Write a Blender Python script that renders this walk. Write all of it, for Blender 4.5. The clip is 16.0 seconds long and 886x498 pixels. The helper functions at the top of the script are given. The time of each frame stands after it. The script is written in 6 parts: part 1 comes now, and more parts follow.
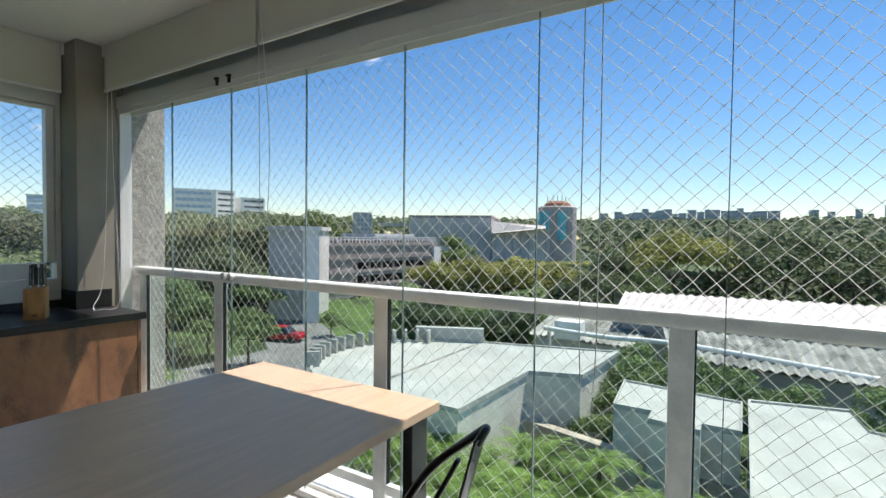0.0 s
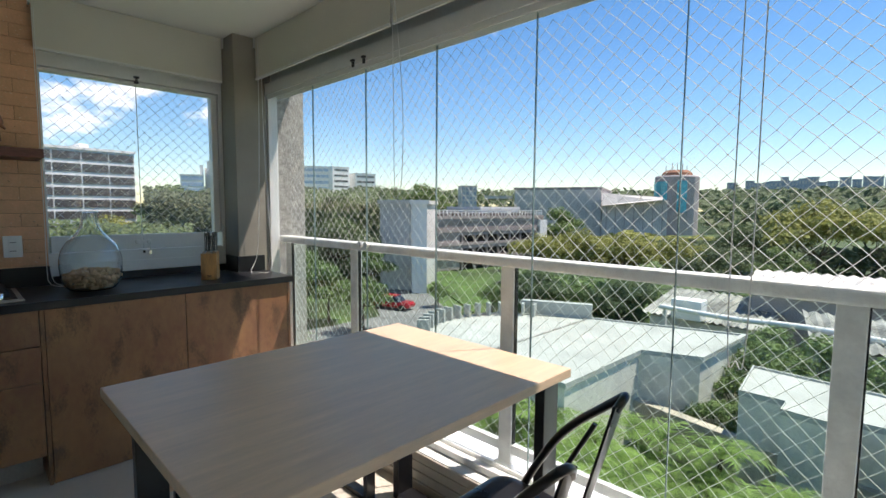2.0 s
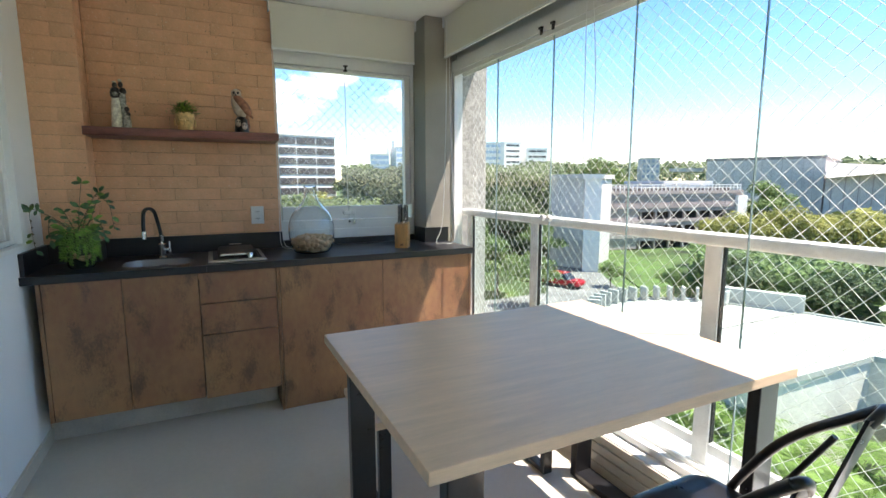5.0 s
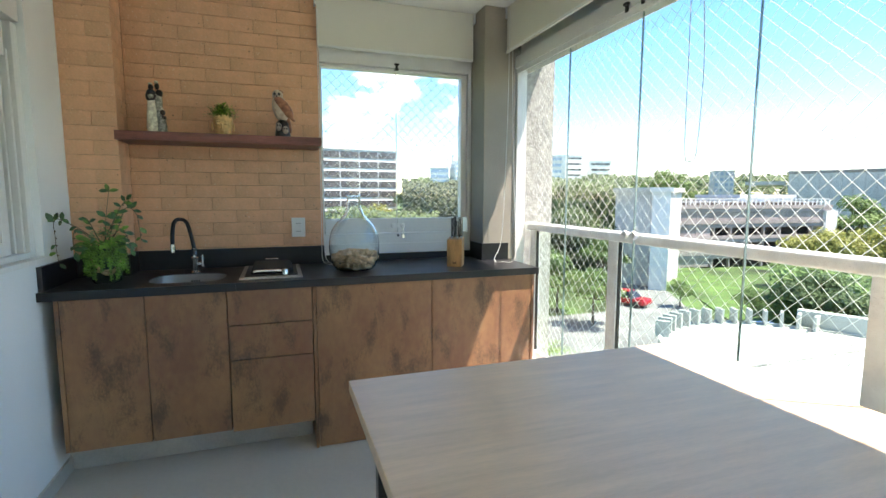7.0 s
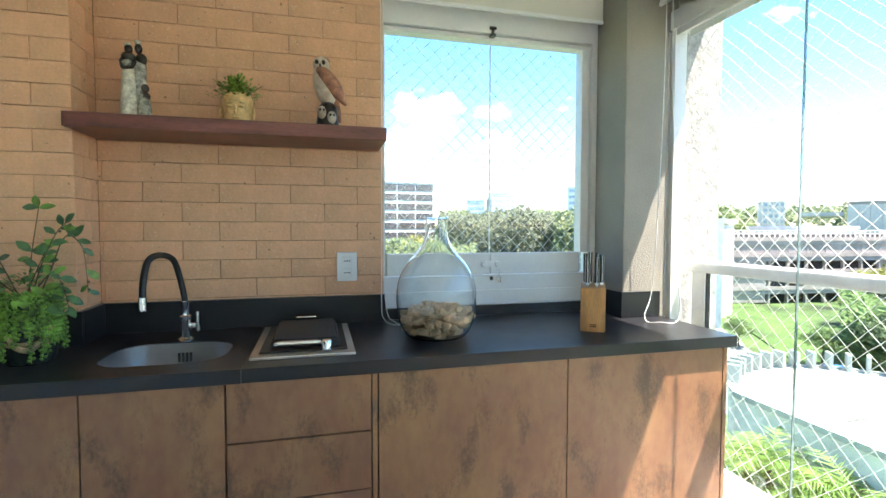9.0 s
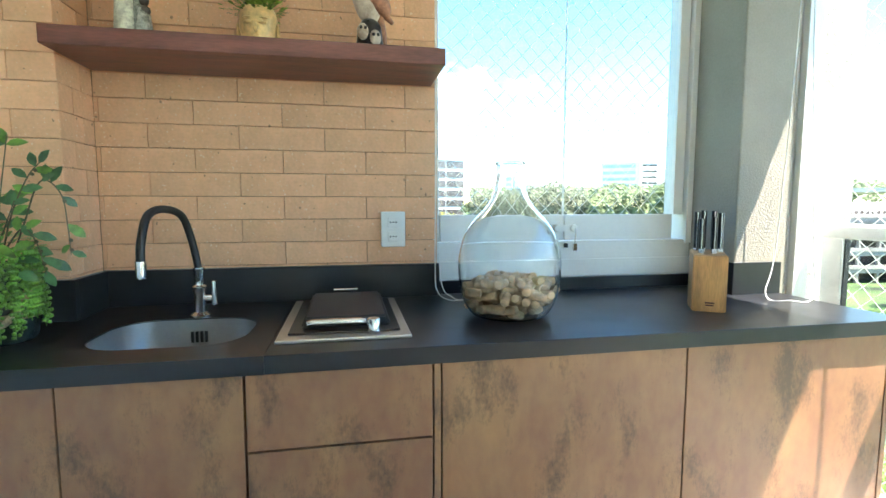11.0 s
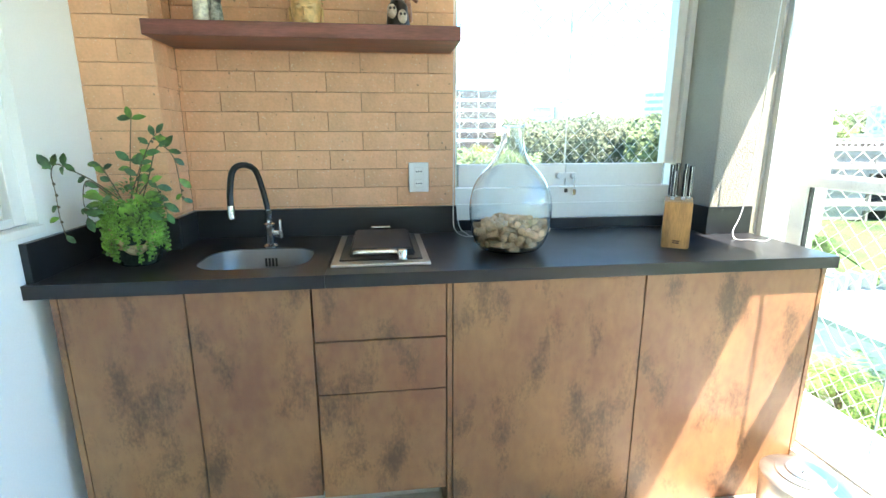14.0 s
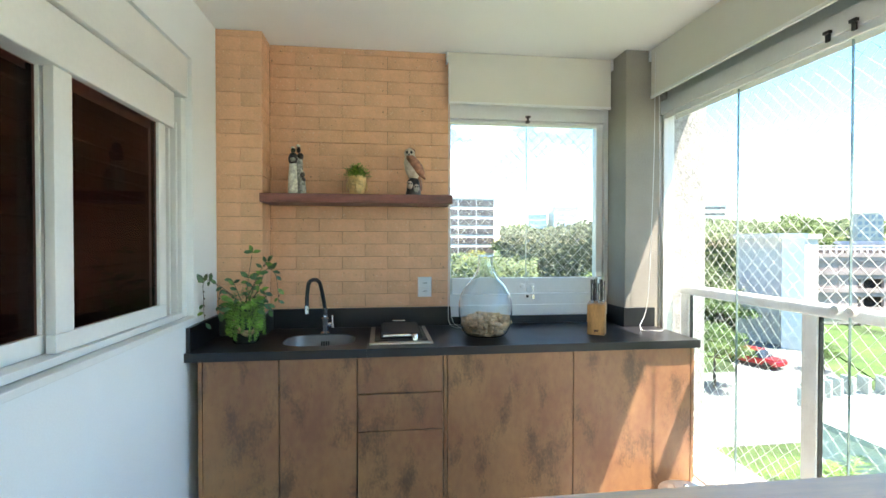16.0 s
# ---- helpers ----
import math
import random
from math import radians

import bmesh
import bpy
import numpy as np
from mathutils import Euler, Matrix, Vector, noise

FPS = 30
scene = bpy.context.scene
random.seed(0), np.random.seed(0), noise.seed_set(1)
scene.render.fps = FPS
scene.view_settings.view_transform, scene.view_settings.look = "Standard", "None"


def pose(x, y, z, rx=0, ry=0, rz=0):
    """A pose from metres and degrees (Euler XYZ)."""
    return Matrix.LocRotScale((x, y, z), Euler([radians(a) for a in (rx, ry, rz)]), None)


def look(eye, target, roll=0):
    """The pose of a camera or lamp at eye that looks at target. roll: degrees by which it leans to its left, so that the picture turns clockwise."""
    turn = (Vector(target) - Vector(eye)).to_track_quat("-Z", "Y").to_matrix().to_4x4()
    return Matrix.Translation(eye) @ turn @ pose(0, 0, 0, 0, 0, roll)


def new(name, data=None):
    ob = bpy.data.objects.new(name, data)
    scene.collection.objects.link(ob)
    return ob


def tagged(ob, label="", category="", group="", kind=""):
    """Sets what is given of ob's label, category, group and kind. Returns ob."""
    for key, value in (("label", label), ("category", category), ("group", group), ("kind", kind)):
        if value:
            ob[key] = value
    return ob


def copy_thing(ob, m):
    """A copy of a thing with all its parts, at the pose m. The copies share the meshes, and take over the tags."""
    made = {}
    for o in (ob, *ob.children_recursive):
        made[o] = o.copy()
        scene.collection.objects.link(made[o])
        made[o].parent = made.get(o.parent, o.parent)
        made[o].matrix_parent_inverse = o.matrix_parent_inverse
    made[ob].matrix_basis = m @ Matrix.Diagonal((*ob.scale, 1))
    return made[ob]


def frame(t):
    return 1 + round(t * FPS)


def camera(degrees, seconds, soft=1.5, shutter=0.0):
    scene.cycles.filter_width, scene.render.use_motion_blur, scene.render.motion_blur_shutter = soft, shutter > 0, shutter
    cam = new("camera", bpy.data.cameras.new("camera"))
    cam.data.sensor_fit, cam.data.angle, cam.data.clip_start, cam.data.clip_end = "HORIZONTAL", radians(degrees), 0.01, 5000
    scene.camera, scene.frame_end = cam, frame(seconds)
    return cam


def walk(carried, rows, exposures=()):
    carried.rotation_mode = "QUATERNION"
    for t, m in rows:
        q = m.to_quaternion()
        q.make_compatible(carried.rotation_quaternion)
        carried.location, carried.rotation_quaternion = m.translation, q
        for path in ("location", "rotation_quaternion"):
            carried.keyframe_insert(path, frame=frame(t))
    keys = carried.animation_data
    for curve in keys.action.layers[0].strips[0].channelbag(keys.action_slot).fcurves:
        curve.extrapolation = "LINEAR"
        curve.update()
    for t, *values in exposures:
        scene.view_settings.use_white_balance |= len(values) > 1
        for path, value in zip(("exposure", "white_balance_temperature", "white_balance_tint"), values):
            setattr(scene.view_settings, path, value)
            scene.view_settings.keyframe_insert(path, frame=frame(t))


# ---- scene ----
cam = camera(85.2, 16.0)
# seconds, eye, yaw, pitch, roll
PATH = [
    (0.0, (3.010, 0.993, 1.390), 31.97, -1.57, 0.67),
    (0.5, (2.960, 0.930, 1.386), 33.80, -1.62, 0.76),
    (1.0, (2.968, 0.924, 1.400), 37.67, -2.53, 0.55),
    (1.5, (2.966, 0.901, 1.385), 40.92, -3.37, 0.64),
    (2.0, (2.963, 0.888, 1.378), 44.33, -4.88, 0.37),
    (2.5, (2.953, 0.873, 1.373), 47.63, -6.18, 0.16),
    (3.0, (2.935, 0.857, 1.366), 51.11, -6.96, 0.08),
    (3.5, (2.917, 0.843, 1.364), 54.88, -7.40, 0.03),
    (4.0, (2.911, 0.829, 1.363), 58.49, -7.63, -0.04),
    (4.5, (2.912, 0.822, 1.366), 61.63, -7.81, -0.06),
    (7.0, (2.537, 1.013, 1.343), 71.25, -6.27, 0.08),
    (7.5, (2.258, 1.032, 1.340), 72.26, -5.60, 0.33),
    (8.0, (1.969, 1.082, 1.336), 73.53, -5.19, 0.30),
    (8.5, (1.705, 1.075, 1.330), 74.85, -3.88, 0.11),
    (9.0, (1.427, 1.010, 1.309), 75.48, -2.52, 0.07),
    (11.5, (1.042, 0.976, 1.210), 80.60, -6.76, -0.05),
    (12.0, (1.063, 0.969, 1.188), 81.24, -9.59, -0.07),
    (12.5, (1.102, 0.964, 1.173), 81.80, -12.24, -0.09),
    (13.0, (1.155, 0.964, 1.186), 82.24, -14.14, -0.16),
    (13.5, (1.255, 0.967, 1.239), 82.73, -14.53, -0.16),
    (14.0, (1.394, 0.974, 1.308), 82.83, -13.06, -0.16),
    (14.5, (1.564, 0.977, 1.353), 82.92, -8.79, -0.16),
    (15.0, (1.795, 0.959, 1.401), 82.91, -4.48, -0.07),
    (15.5, (2.039, 0.899, 1.413), 82.96, -1.58, 0.04),
    (16.0, (2.274, 0.868, 1.415), 82.71, -0.80, 0.03),
]
EXPOSURE = [(0.0, 0.63, 6750, 15), (1.5, 0.7, 6850, 15), (2.5, 0.96, 6950, 18), (4.5, 1.63, 6950, 18), (7.0, 2.01, 7000, 15), (9.0, 2.54, 6950, 14), (11.5, 3.19, 6750, 7), (12.5, 3.48, 6600, 5), (14.0, 3.3, 6800, 8), (16.0, 2.63, 7000, 14)]
walk(cam, [(t, pose(*eye, 90 + pitch, 0, yaw) @ pose(0, 0, 0, 0, 0, roll)) for t, eye, yaw, pitch, roll in PATH], EXPOSURE)

# ---- sky and sun ----
SUN = Vector((0.235, 0.385, 1.0)).normalized()
world = bpy.data.worlds.new("world")
scene.world = world
world.use_nodes = True
wn = world.node_tree
sky = wn.nodes.new("ShaderNodeTexSky")
sky.sky_type = "NISHITA"
sky.sun_disc = False
sky.sun_elevation = math.asin(SUN.z)
sky.sun_rotation = math.atan2(SUN.x, SUN.y)
sky.air_density, sky.dust_density, sky.ozone_density = 1.0, 0.05, 3.0
# a few fair-weather clouds
coord = wn.nodes.new("ShaderNodeTexCoord")
puff = wn.nodes.new("ShaderNodeTexNoise")
puff.inputs["Scale"].default_value, puff.inputs["Detail"].default_value, puff.inputs["Roughness"].default_value = 9.0, 7, 0.6
cover = None
for az, el, size, depth in ((77, 12.0, 5.8, 0.9), (83, 8.0, 4.6, 0.75), (70, 10.5, 4.6, 0.75), (41.5, 19.5, 2.6, 0.75), (40.5, 16.0, 5.0, 0.45), (96, 16, 7.0, 0.75), (61, 13, 5.0, 0.5)):
    a, e = radians(az), radians(el)
    dot, near, mul = wn.nodes.new("ShaderNodeVectorMath"), wn.nodes.new("ShaderNodeMapRange"), wn.nodes.new("ShaderNodeMath")
    dot.operation, mul.operation = "DOT_PRODUCT", "MULTIPLY_ADD"
    dot.inputs[1].default_value = (-math.sin(a) * math.cos(e), math.cos(a) * math.cos(e), math.sin(e))
    wn.links.new(coord.outputs["Generated"], dot.inputs[0])
    near.inputs["From Min"].default_value, near.inputs["From Max"].default_value, near.inputs["To Max"].default_value = math.cos(radians(size)), 1.0, depth
    wn.links.new(dot.outputs["Value"], near.inputs["Value"])
    if cover is None:
        cover = near.outputs[0]
    else:
        mul.operation = "MAXIMUM"
        wn.links.new(cover, mul.inputs[0])
        wn.links.new(near.outputs[0], mul.inputs[1])
        cover = mul.outputs[0]
stretch = wn.nodes.new("ShaderNodeMapping")
stretch.inputs["Scale"].default_value = (1.0, 1.0, 2.2)
wn.links.new(coord.outputs["Generated"], stretch.inputs["Vector"])
wn.links.new(stretch.outputs["Vector"], puff.inputs["Vector"])
dens, lift, soft_edge, edge, veil = (wn.nodes.new("ShaderNode" + k) for k in ("Math", "Math", "Math", "MapRange", "Mix"))
lift.operation = "MULTIPLY_ADD"
lift.inputs[1].default_value, lift.inputs[2].default_value = 2.6, -1.75
wn.links.new(puff.outputs["Fac"], lift.inputs[0])
dens.operation = "ADD"
wn.links.new(cover, dens.inputs[0])
wn.links.new(lift.outputs[0], dens.inputs[1])
edge.interpolation_type = "SMOOTHSTEP"
edge.inputs["From Min"].default_value, edge.inputs["From Max"].default_value = 0.0, 0.55
wn.links.new(dens.outputs[0], edge.inputs["Value"])
soft_edge.operation = "MULTIPLY"
soft_edge.use_clamp = True
wn.links.new(cover, soft_edge.inputs[0])
soft_edge.inputs[1].default_value = 4.0
thick = wn.nodes.new("ShaderNodeMath")
thick.operation = "MULTIPLY"
wn.links.new(edge.outputs[0], thick.inputs[0])
wn.links.new(soft_edge.outputs[0], thick.inputs[1])
veil.data_type = "RGBA"
wn.links.new(thick.outputs[0], veil.inputs["Factor"])
deep = wn.nodes.new("ShaderNodeHueSaturation")
deep.inputs["Saturation"].default_value, deep.inputs["Value"].default_value = 1.26, 0.97
wn.links.new(sky.outputs["Color"], deep.inputs["Color"])
wn.links.new(deep.outputs["Color"], veil.inputs[6])
veil.inputs[7].default_value = (8.6, 8.7, 8.9, 1)
wn.links.new(veil.outputs[2], wn.nodes["Background"].inputs["Color"])
wn.nodes["Background"].inputs["Strength"].default_value = 0.108
sun = new("sun", bpy.data.lights.new("sun", "SUN"))
sun.data.energy, sun.data.angle, sun.data.color = 4.5, radians(0.55), (1.0, 0.96, 0.9)
sun.matrix_world = look(SUN * 30, (0, 0, 0))

# ---- materials ----
def surface(name, color, rough=0.6, metal=0.0, vary=0.12, scale=6.0, fine=90.0, bump=0.15, dark=None, coat=0.0, stretch=(1, 1, 1), per_piece=0.0, alpha_spec=0.5):
    """Two scales of colour variation with fine relief, in metres of the object's own space."""
    m = bpy.data.materials.new(name)
    m.use_nodes = True
    n, l = m.node_tree.nodes, m.node_tree.links
    b = n["Principled BSDF"]
    b.inputs["Roughness"].default_value, b.inputs["Metallic"].default_value = rough, metal
    b.inputs["Coat Weight"].default_value = coat
    b.inputs["Specular IOR Level"].default_value = alpha_spec
    geo = n.new("ShaderNodeTexCoord")
    mp = n.new("ShaderNodeMapping")
    mp.inputs["Scale"].default_value = stretch
    l.new(geo.outputs["Object"], mp.inputs["Vector"])
    big = n.new("ShaderNodeTexNoise")
    big.inputs["Scale"].default_value, big.inputs["Detail"].default_value = scale, 4
    small = n.new("ShaderNodeTexNoise")
    small.inputs["Scale"].default_value, small.inputs["Detail"].default_value = fine, 3
    l.new(mp.outputs["Vector"], big.inputs["Vector"])
    l.new(mp.outputs["Vector"], small.inputs["Vector"])
    add = n.new("ShaderNodeMath")
    add.operation = "MULTIPLY_ADD"
    add.inputs[1].default_value = 0.45
    l.new(small.outputs["Fac"], add.inputs[0])
    l.new(big.outputs["Fac"], add.inputs[2])
    val = add.outputs[0]
    if per_piece:
        oi = n.new("ShaderNodeObjectInfo")
        pp = n.new("ShaderNodeMath")
        pp.operation = "MULTIPLY_ADD"
        pp.inputs[1].default_value = per_piece
        l.new(oi.outputs["Random"], pp.inputs[0])
        l.new(val, pp.inputs[2])
        val = pp.outputs[0]
    ramp = n.new("ShaderNodeValToRGB")
    lo = dark or tuple(c * (1 - 2 * vary) for c in color)
    hi = tuple(min(1, c * (1 + vary)) for c in color)
    ramp.color_ramp.elements[0].position, ramp.color_ramp.elements[0].color = 0.5, (*lo, 1)
    ramp.color_ramp.elements[1].position, ramp.color_ramp.elements[1].color = 0.98 + per_piece * 0.6, (*hi, 1)
    l.new(val, ramp.inputs["Fac"])
    l.new(ramp.outputs["Color"], b.inputs["Base Color"])
    bp = n.new("ShaderNodeBump")
    bp.inputs["Strength"].default_value, bp.inputs["Distance"].default_value = bump, 0.004
    l.new(small.outputs["Fac"], bp.inputs["Height"])
    l.new(bp.outputs["Normal"], b.inputs["Normal"])
    rr = n.new("ShaderNodeMath")
    rr.operation = "MULTIPLY_ADD"
    rr.inputs[1].default_value, rr.inputs[2].default_value = 0.16, rough - 0.08
    l.new(big.outputs["Fac"], rr.inputs[0])
    l.new(rr.outputs[0], b.inputs["Roughness"])
    return m


def pane(name, tint=(1, 1, 1), rim=0.55, base=0.022, power=5.0):
    """Clear sheet glass: see-through with a gloss that grows at grazing angles."""
    m = bpy.data.materials.new(name)
    m.use_nodes = True
    n, l = m.node_tree.nodes, m.node_tree.links
    n.remove(n["Principled BSDF"])
    tr, gl, mix = n.new("ShaderNodeBsdfTransparent"), n.new("ShaderNodeBsdfGlossy"), n.new("ShaderNodeMixShader")
    lw, pw, ml = n.new("ShaderNodeLayerWeight"), n.new("ShaderNodeMath"), n.new("ShaderNodeMath")
    tr.inputs["Color"].default_value = (*tint, 1)
    gl.inputs["Roughness"].default_value = 0.02
    pw.operation, ml.operation = "POWER", "MULTIPLY_ADD"
    pw.inputs[1].default_value = power
    ml.inputs[1].default_value, ml.inputs[2].default_value = rim, base
    lw.inputs["Blend"].default_value = 0.5
    l.new(lw.outputs["Facing"], pw.inputs[0])
    l.new(pw.outputs[0], ml.inputs[0])
    l.new(ml.outputs[0], mix.inputs[0])
    l.new(tr.outputs[0], mix.inputs[1])
    l.new(gl.outputs[0], mix.inputs[2])
    l.new(mix.outputs[0], n["Material Output"].inputs["Surface"])
    return m


WALL_PAINT = surface("wall_paint", (0.85, 0.87, 0.86), 0.7, vary=0.03, scale=1.5, fine=160, bump=0.12)
CEILING_PAINT = surface("ceiling_paint", (0.86, 0.85, 0.81), 0.8, vary=0.02, scale=1.2, fine=120, bump=0.06)
FLOOR_TILE = surface("floor_tile", (0.60, 0.56, 0.48), 0.36, vary=0.04, scale=2.5, fine=40, bump=0.02)
BRICK = surface("clay_brick", (0.77, 0.435, 0.255), 0.85, vary=0.1, scale=7, fine=110, bump=0.35, per_piece=0.14)
MORTAR = surface("mortar", (0.36, 0.2, 0.11), 0.95, vary=0.2, scale=20, fine=200, bump=0.3)
COLUMN_PAINT = surface("column_paint", (0.34, 0.31, 0.255), 0.85, vary=0.08, scale=3, fine=150, bump=0.6)
ROUGHCAST = surface("roughcast", (0.44, 0.42, 0.38), 0.95, vary=0.2, scale=30, fine=75, bump=1.0)
ALUMINIUM = surface("white_aluminium", (0.8, 0.8, 0.77), 0.35, vary=0.03, scale=3, fine=60, bump=0.02)
RAIL_PAINT = surface("rail_paint", (0.92, 0.925, 0.9), 0.4, vary=0.08, scale=12, fine=70, bump=0.08)
BLIND = surface("blind_fabric", (0.72, 0.69, 0.6), 0.85, vary=0.03, scale=2, fine=600, bump=0.1)
GRANITE = surface("black_granite", (0.0165, 0.0165, 0.019), 0.32, vary=0.06, scale=5, fine=40, bump=0.012, alpha_spec=0.45)
GLASS = pane("window_glass", (0.985, 0.995, 0.99))
TINTED = pane("tinted_glass", (0.6, 0.45, 0.42), rim=0.4)
GREEN_GLASS = pane("rail_glass", (0.92, 0.975, 0.955))
BLACK_STEEL = surface("black_steel", (0.011, 0.011, 0.013), 0.3, metal=0.0, vary=0.2, scale=12, fine=80, bump=0.03, coat=0.4)
SINK_STEEL = surface("sink_steel", (0.36, 0.355, 0.35), 0.32, metal=0.7, vary=0.05, scale=9, fine=120, bump=0.02)
CHROME = surface("chrome", (0.8, 0.8, 0.8), 0.12, metal=1.0, vary=0.03, scale=9, fine=60, bump=0.0)
STEEL = surface("brushed_steel", (0.74, 0.72, 0.69), 0.34, metal=1.0, vary=0.06, scale=9, fine=120, bump=0.03, stretch=(1, 12, 1))
RUBBER = surface("black_rubber", (0.015, 0.014, 0.014), 0.5, vary=0.2)
WHITE_PLASTIC = surface("white_plastic", (0.82, 0.82, 0.8), 0.35, vary=0.02, bump=0.01)
TABLE_WOOD = surface("table_laminate", (0.72, 0.52, 0.355), 0.36, vary=0.07, scale=5, fine=45, bump=0.012, stretch=(9, 0.9, 9), alpha_spec=0.42)
PLINTH = surface("plinth_board", (0.52, 0.49, 0.43), 0.5, vary=0.1)
SHUTTER = surface("shutter_slats", (0.075, 0.02, 0.014), 0.5, vary=0.2, scale=5, fine=60, bump=0.05)


def cabinet_finish():
    """Rusted-bronze laminate: brown ground with grey-black worn blotches drawn out upwards."""
    m = surface("rust_laminate", (0.345, 0.182, 0.08), 0.46, vary=0.1, scale=4.0, fine=30, bump=0.03, stretch=(1, 1, 0.6), dark=(0.235, 0.105, 0.058))
    n, l = m.node_tree.nodes, m.node_tree.links
    b = n["Principled BSDF"]
    ramp = [x for x in n if x.type == "VALTORGB"][0]
    tc = [x for x in n if x.type == "TEX_COORD"][0]
    mp = n.new("ShaderNodeMapping")
    mp.inputs["Scale"].default_value = (1, 1.35, 0.72)
    l.new(tc.outputs["Object"], mp.inputs["Vector"])
    a, c = n.new("ShaderNodeTexNoise"), n.new("ShaderNodeTexNoise")
    a.inputs["Scale"].default_value, a.inputs["Detail"].default_value = 6.2, 3
    c.inputs["Scale"].default_value, c.inputs["Detail"].default_value, c.inputs["Roughness"].default_value = 70, 6, 0.8
    l.new(mp.outputs[0], a.inputs["Vector"])
    l.new(mp.outputs[0], c.inputs["Vector"])
    s = n.new("ShaderNodeMath")
    s.operation = "MULTIPLY_ADD"
    s.inputs[1].default_value = 0.62
    l.new(c.outputs["Fac"], s.inputs[0])
    l.new(a.outputs["Fac"], s.inputs[2])
    r = n.new("ShaderNodeMapRange")
    r.inputs["From Min"].default_value, r.inputs["From Max"].default_value = 0.835, 1.02
    r.inputs["To Max"].default_value = 0.7
    l.new(s.outputs[0], r.inputs["Value"])
    mix = n.new("ShaderNodeMix")
    mix.data_type = "RGBA"
    l.new(r.outputs[0], mix.inputs["Factor"])
    l.new(ramp.outputs["Color"], mix.inputs[6])
    mix.inputs[7].default_value = (0.055, 0.036, 0.026, 1)
    l.new(mix.outputs[2], b.inputs["Base Color"])
    return m


RUST = cabinet_finish()
# pale grit and dark pits in the bricks
bn, bl = BRICK.node_tree.nodes, BRICK.node_tree.links
src = bn["Principled BSDF"].inputs["Base Color"].links[0].from_socket
for freq, lo, hi, tone in ((150.0, 0.775, 0.80, (0.86, 0.70, 0.5, 1)), (70.0, 0.83, 0.845, (0.16, 0.08, 0.05, 1))):
    gn, gm, gx = bn.new("ShaderNodeTexNoise"), bn.new("ShaderNodeMapRange"), bn.new("ShaderNodeMix")
    gn.inputs["Scale"].default_value, gn.inputs["Detail"].default_value = freq, 0
    geo_n = bn.new("ShaderNodeNewGeometry")
    bl.new(geo_n.outputs["Position"], gn.inputs["Vector"])
    gm.inputs["From Min"].default_value, gm.inputs["From Max"].default_value, gm.inputs["To Max"].default_value = lo, hi, 0.65
    bl.new(gn.outputs["Fac"], gm.inputs["Value"])
    gx.data_type = "RGBA"
    bl.new(gm.outputs[0], gx.inputs["Factor"])
    bl.new(src, gx.inputs[6])
    gx.inputs[7].default_value = tone
    src = gx.outputs[2]
bl.new(src, bn["Principled BSDF"].inputs["Base Color"])
SHELF_WOOD = surface("shelf_wood", (0.21, 0.078, 0.06), 0.42, vary=0.3, scale=4, fine=40, bump=0.05, stretch=(6, 0.8, 6))


# ---- mesh helpers ----
def box(bm, x0, y0, z0, x1, y1, z1, bevel=0.0):
    x0, x1, y0, y1, z0, z1 = min(x0, x1), max(x0, x1), min(y0, y1), max(y0, y1), min(z0, z1), max(z0, z1)
    vs = [bm.verts.new((x, y, z)) for z in (z0, z1) for y in (y0, y1) for x in (x0, x1)]
    fs = [bm.faces.new([vs[i] for i in q]) for q in ((0, 2, 3, 1), (4, 5, 7, 6), (0, 1, 5, 4), (2, 6, 7, 3), (0, 4, 6, 2), (1, 3, 7, 5))]
    if bevel:
        es = list({e for f in fs for e in f.edges})
        bmesh.ops.bevel(bm, geom=es, offset=bevel, segments=2, affect="EDGES", profile=0.5)
    return vs


def boxes(*specs, bevel=0.0):
    bm = bmesh.new()
    for s in specs:
        box(bm, *s, bevel=bevel)
    return bm


def lathe(bm, profile, cx=0, cy=0, seg=32, closed=False):
    """Turn a profile of (radius, z) about the upright through cx, cy."""
    rings = []
    for r, z in profile:
        if r < 1e-5:
            rings.append([bm.verts.new((cx, cy, z))])
        else:
            rings.append([bm.verts.new((cx + r * math.cos(2 * math.pi * i / seg), cy + r * math.sin(2 * math.pi * i / seg), z)) for i in range(seg)])
    for a, b in zip(rings, rings[1:]):
        for i in range(seg):
            j = (i + 1) % seg
            if len(a) == 1 and len(b) == 1:
                continue
            if len(a) == 1:
                bm.faces.new((a[0], b[i], b[j])) if len(b) > 1 else None
            elif len(b) == 1:
                bm.faces.new((a[i], a[j], b[0]))
            else:
                bm.faces.new((a[i], a[j], b[j], b[i]))
    return bm


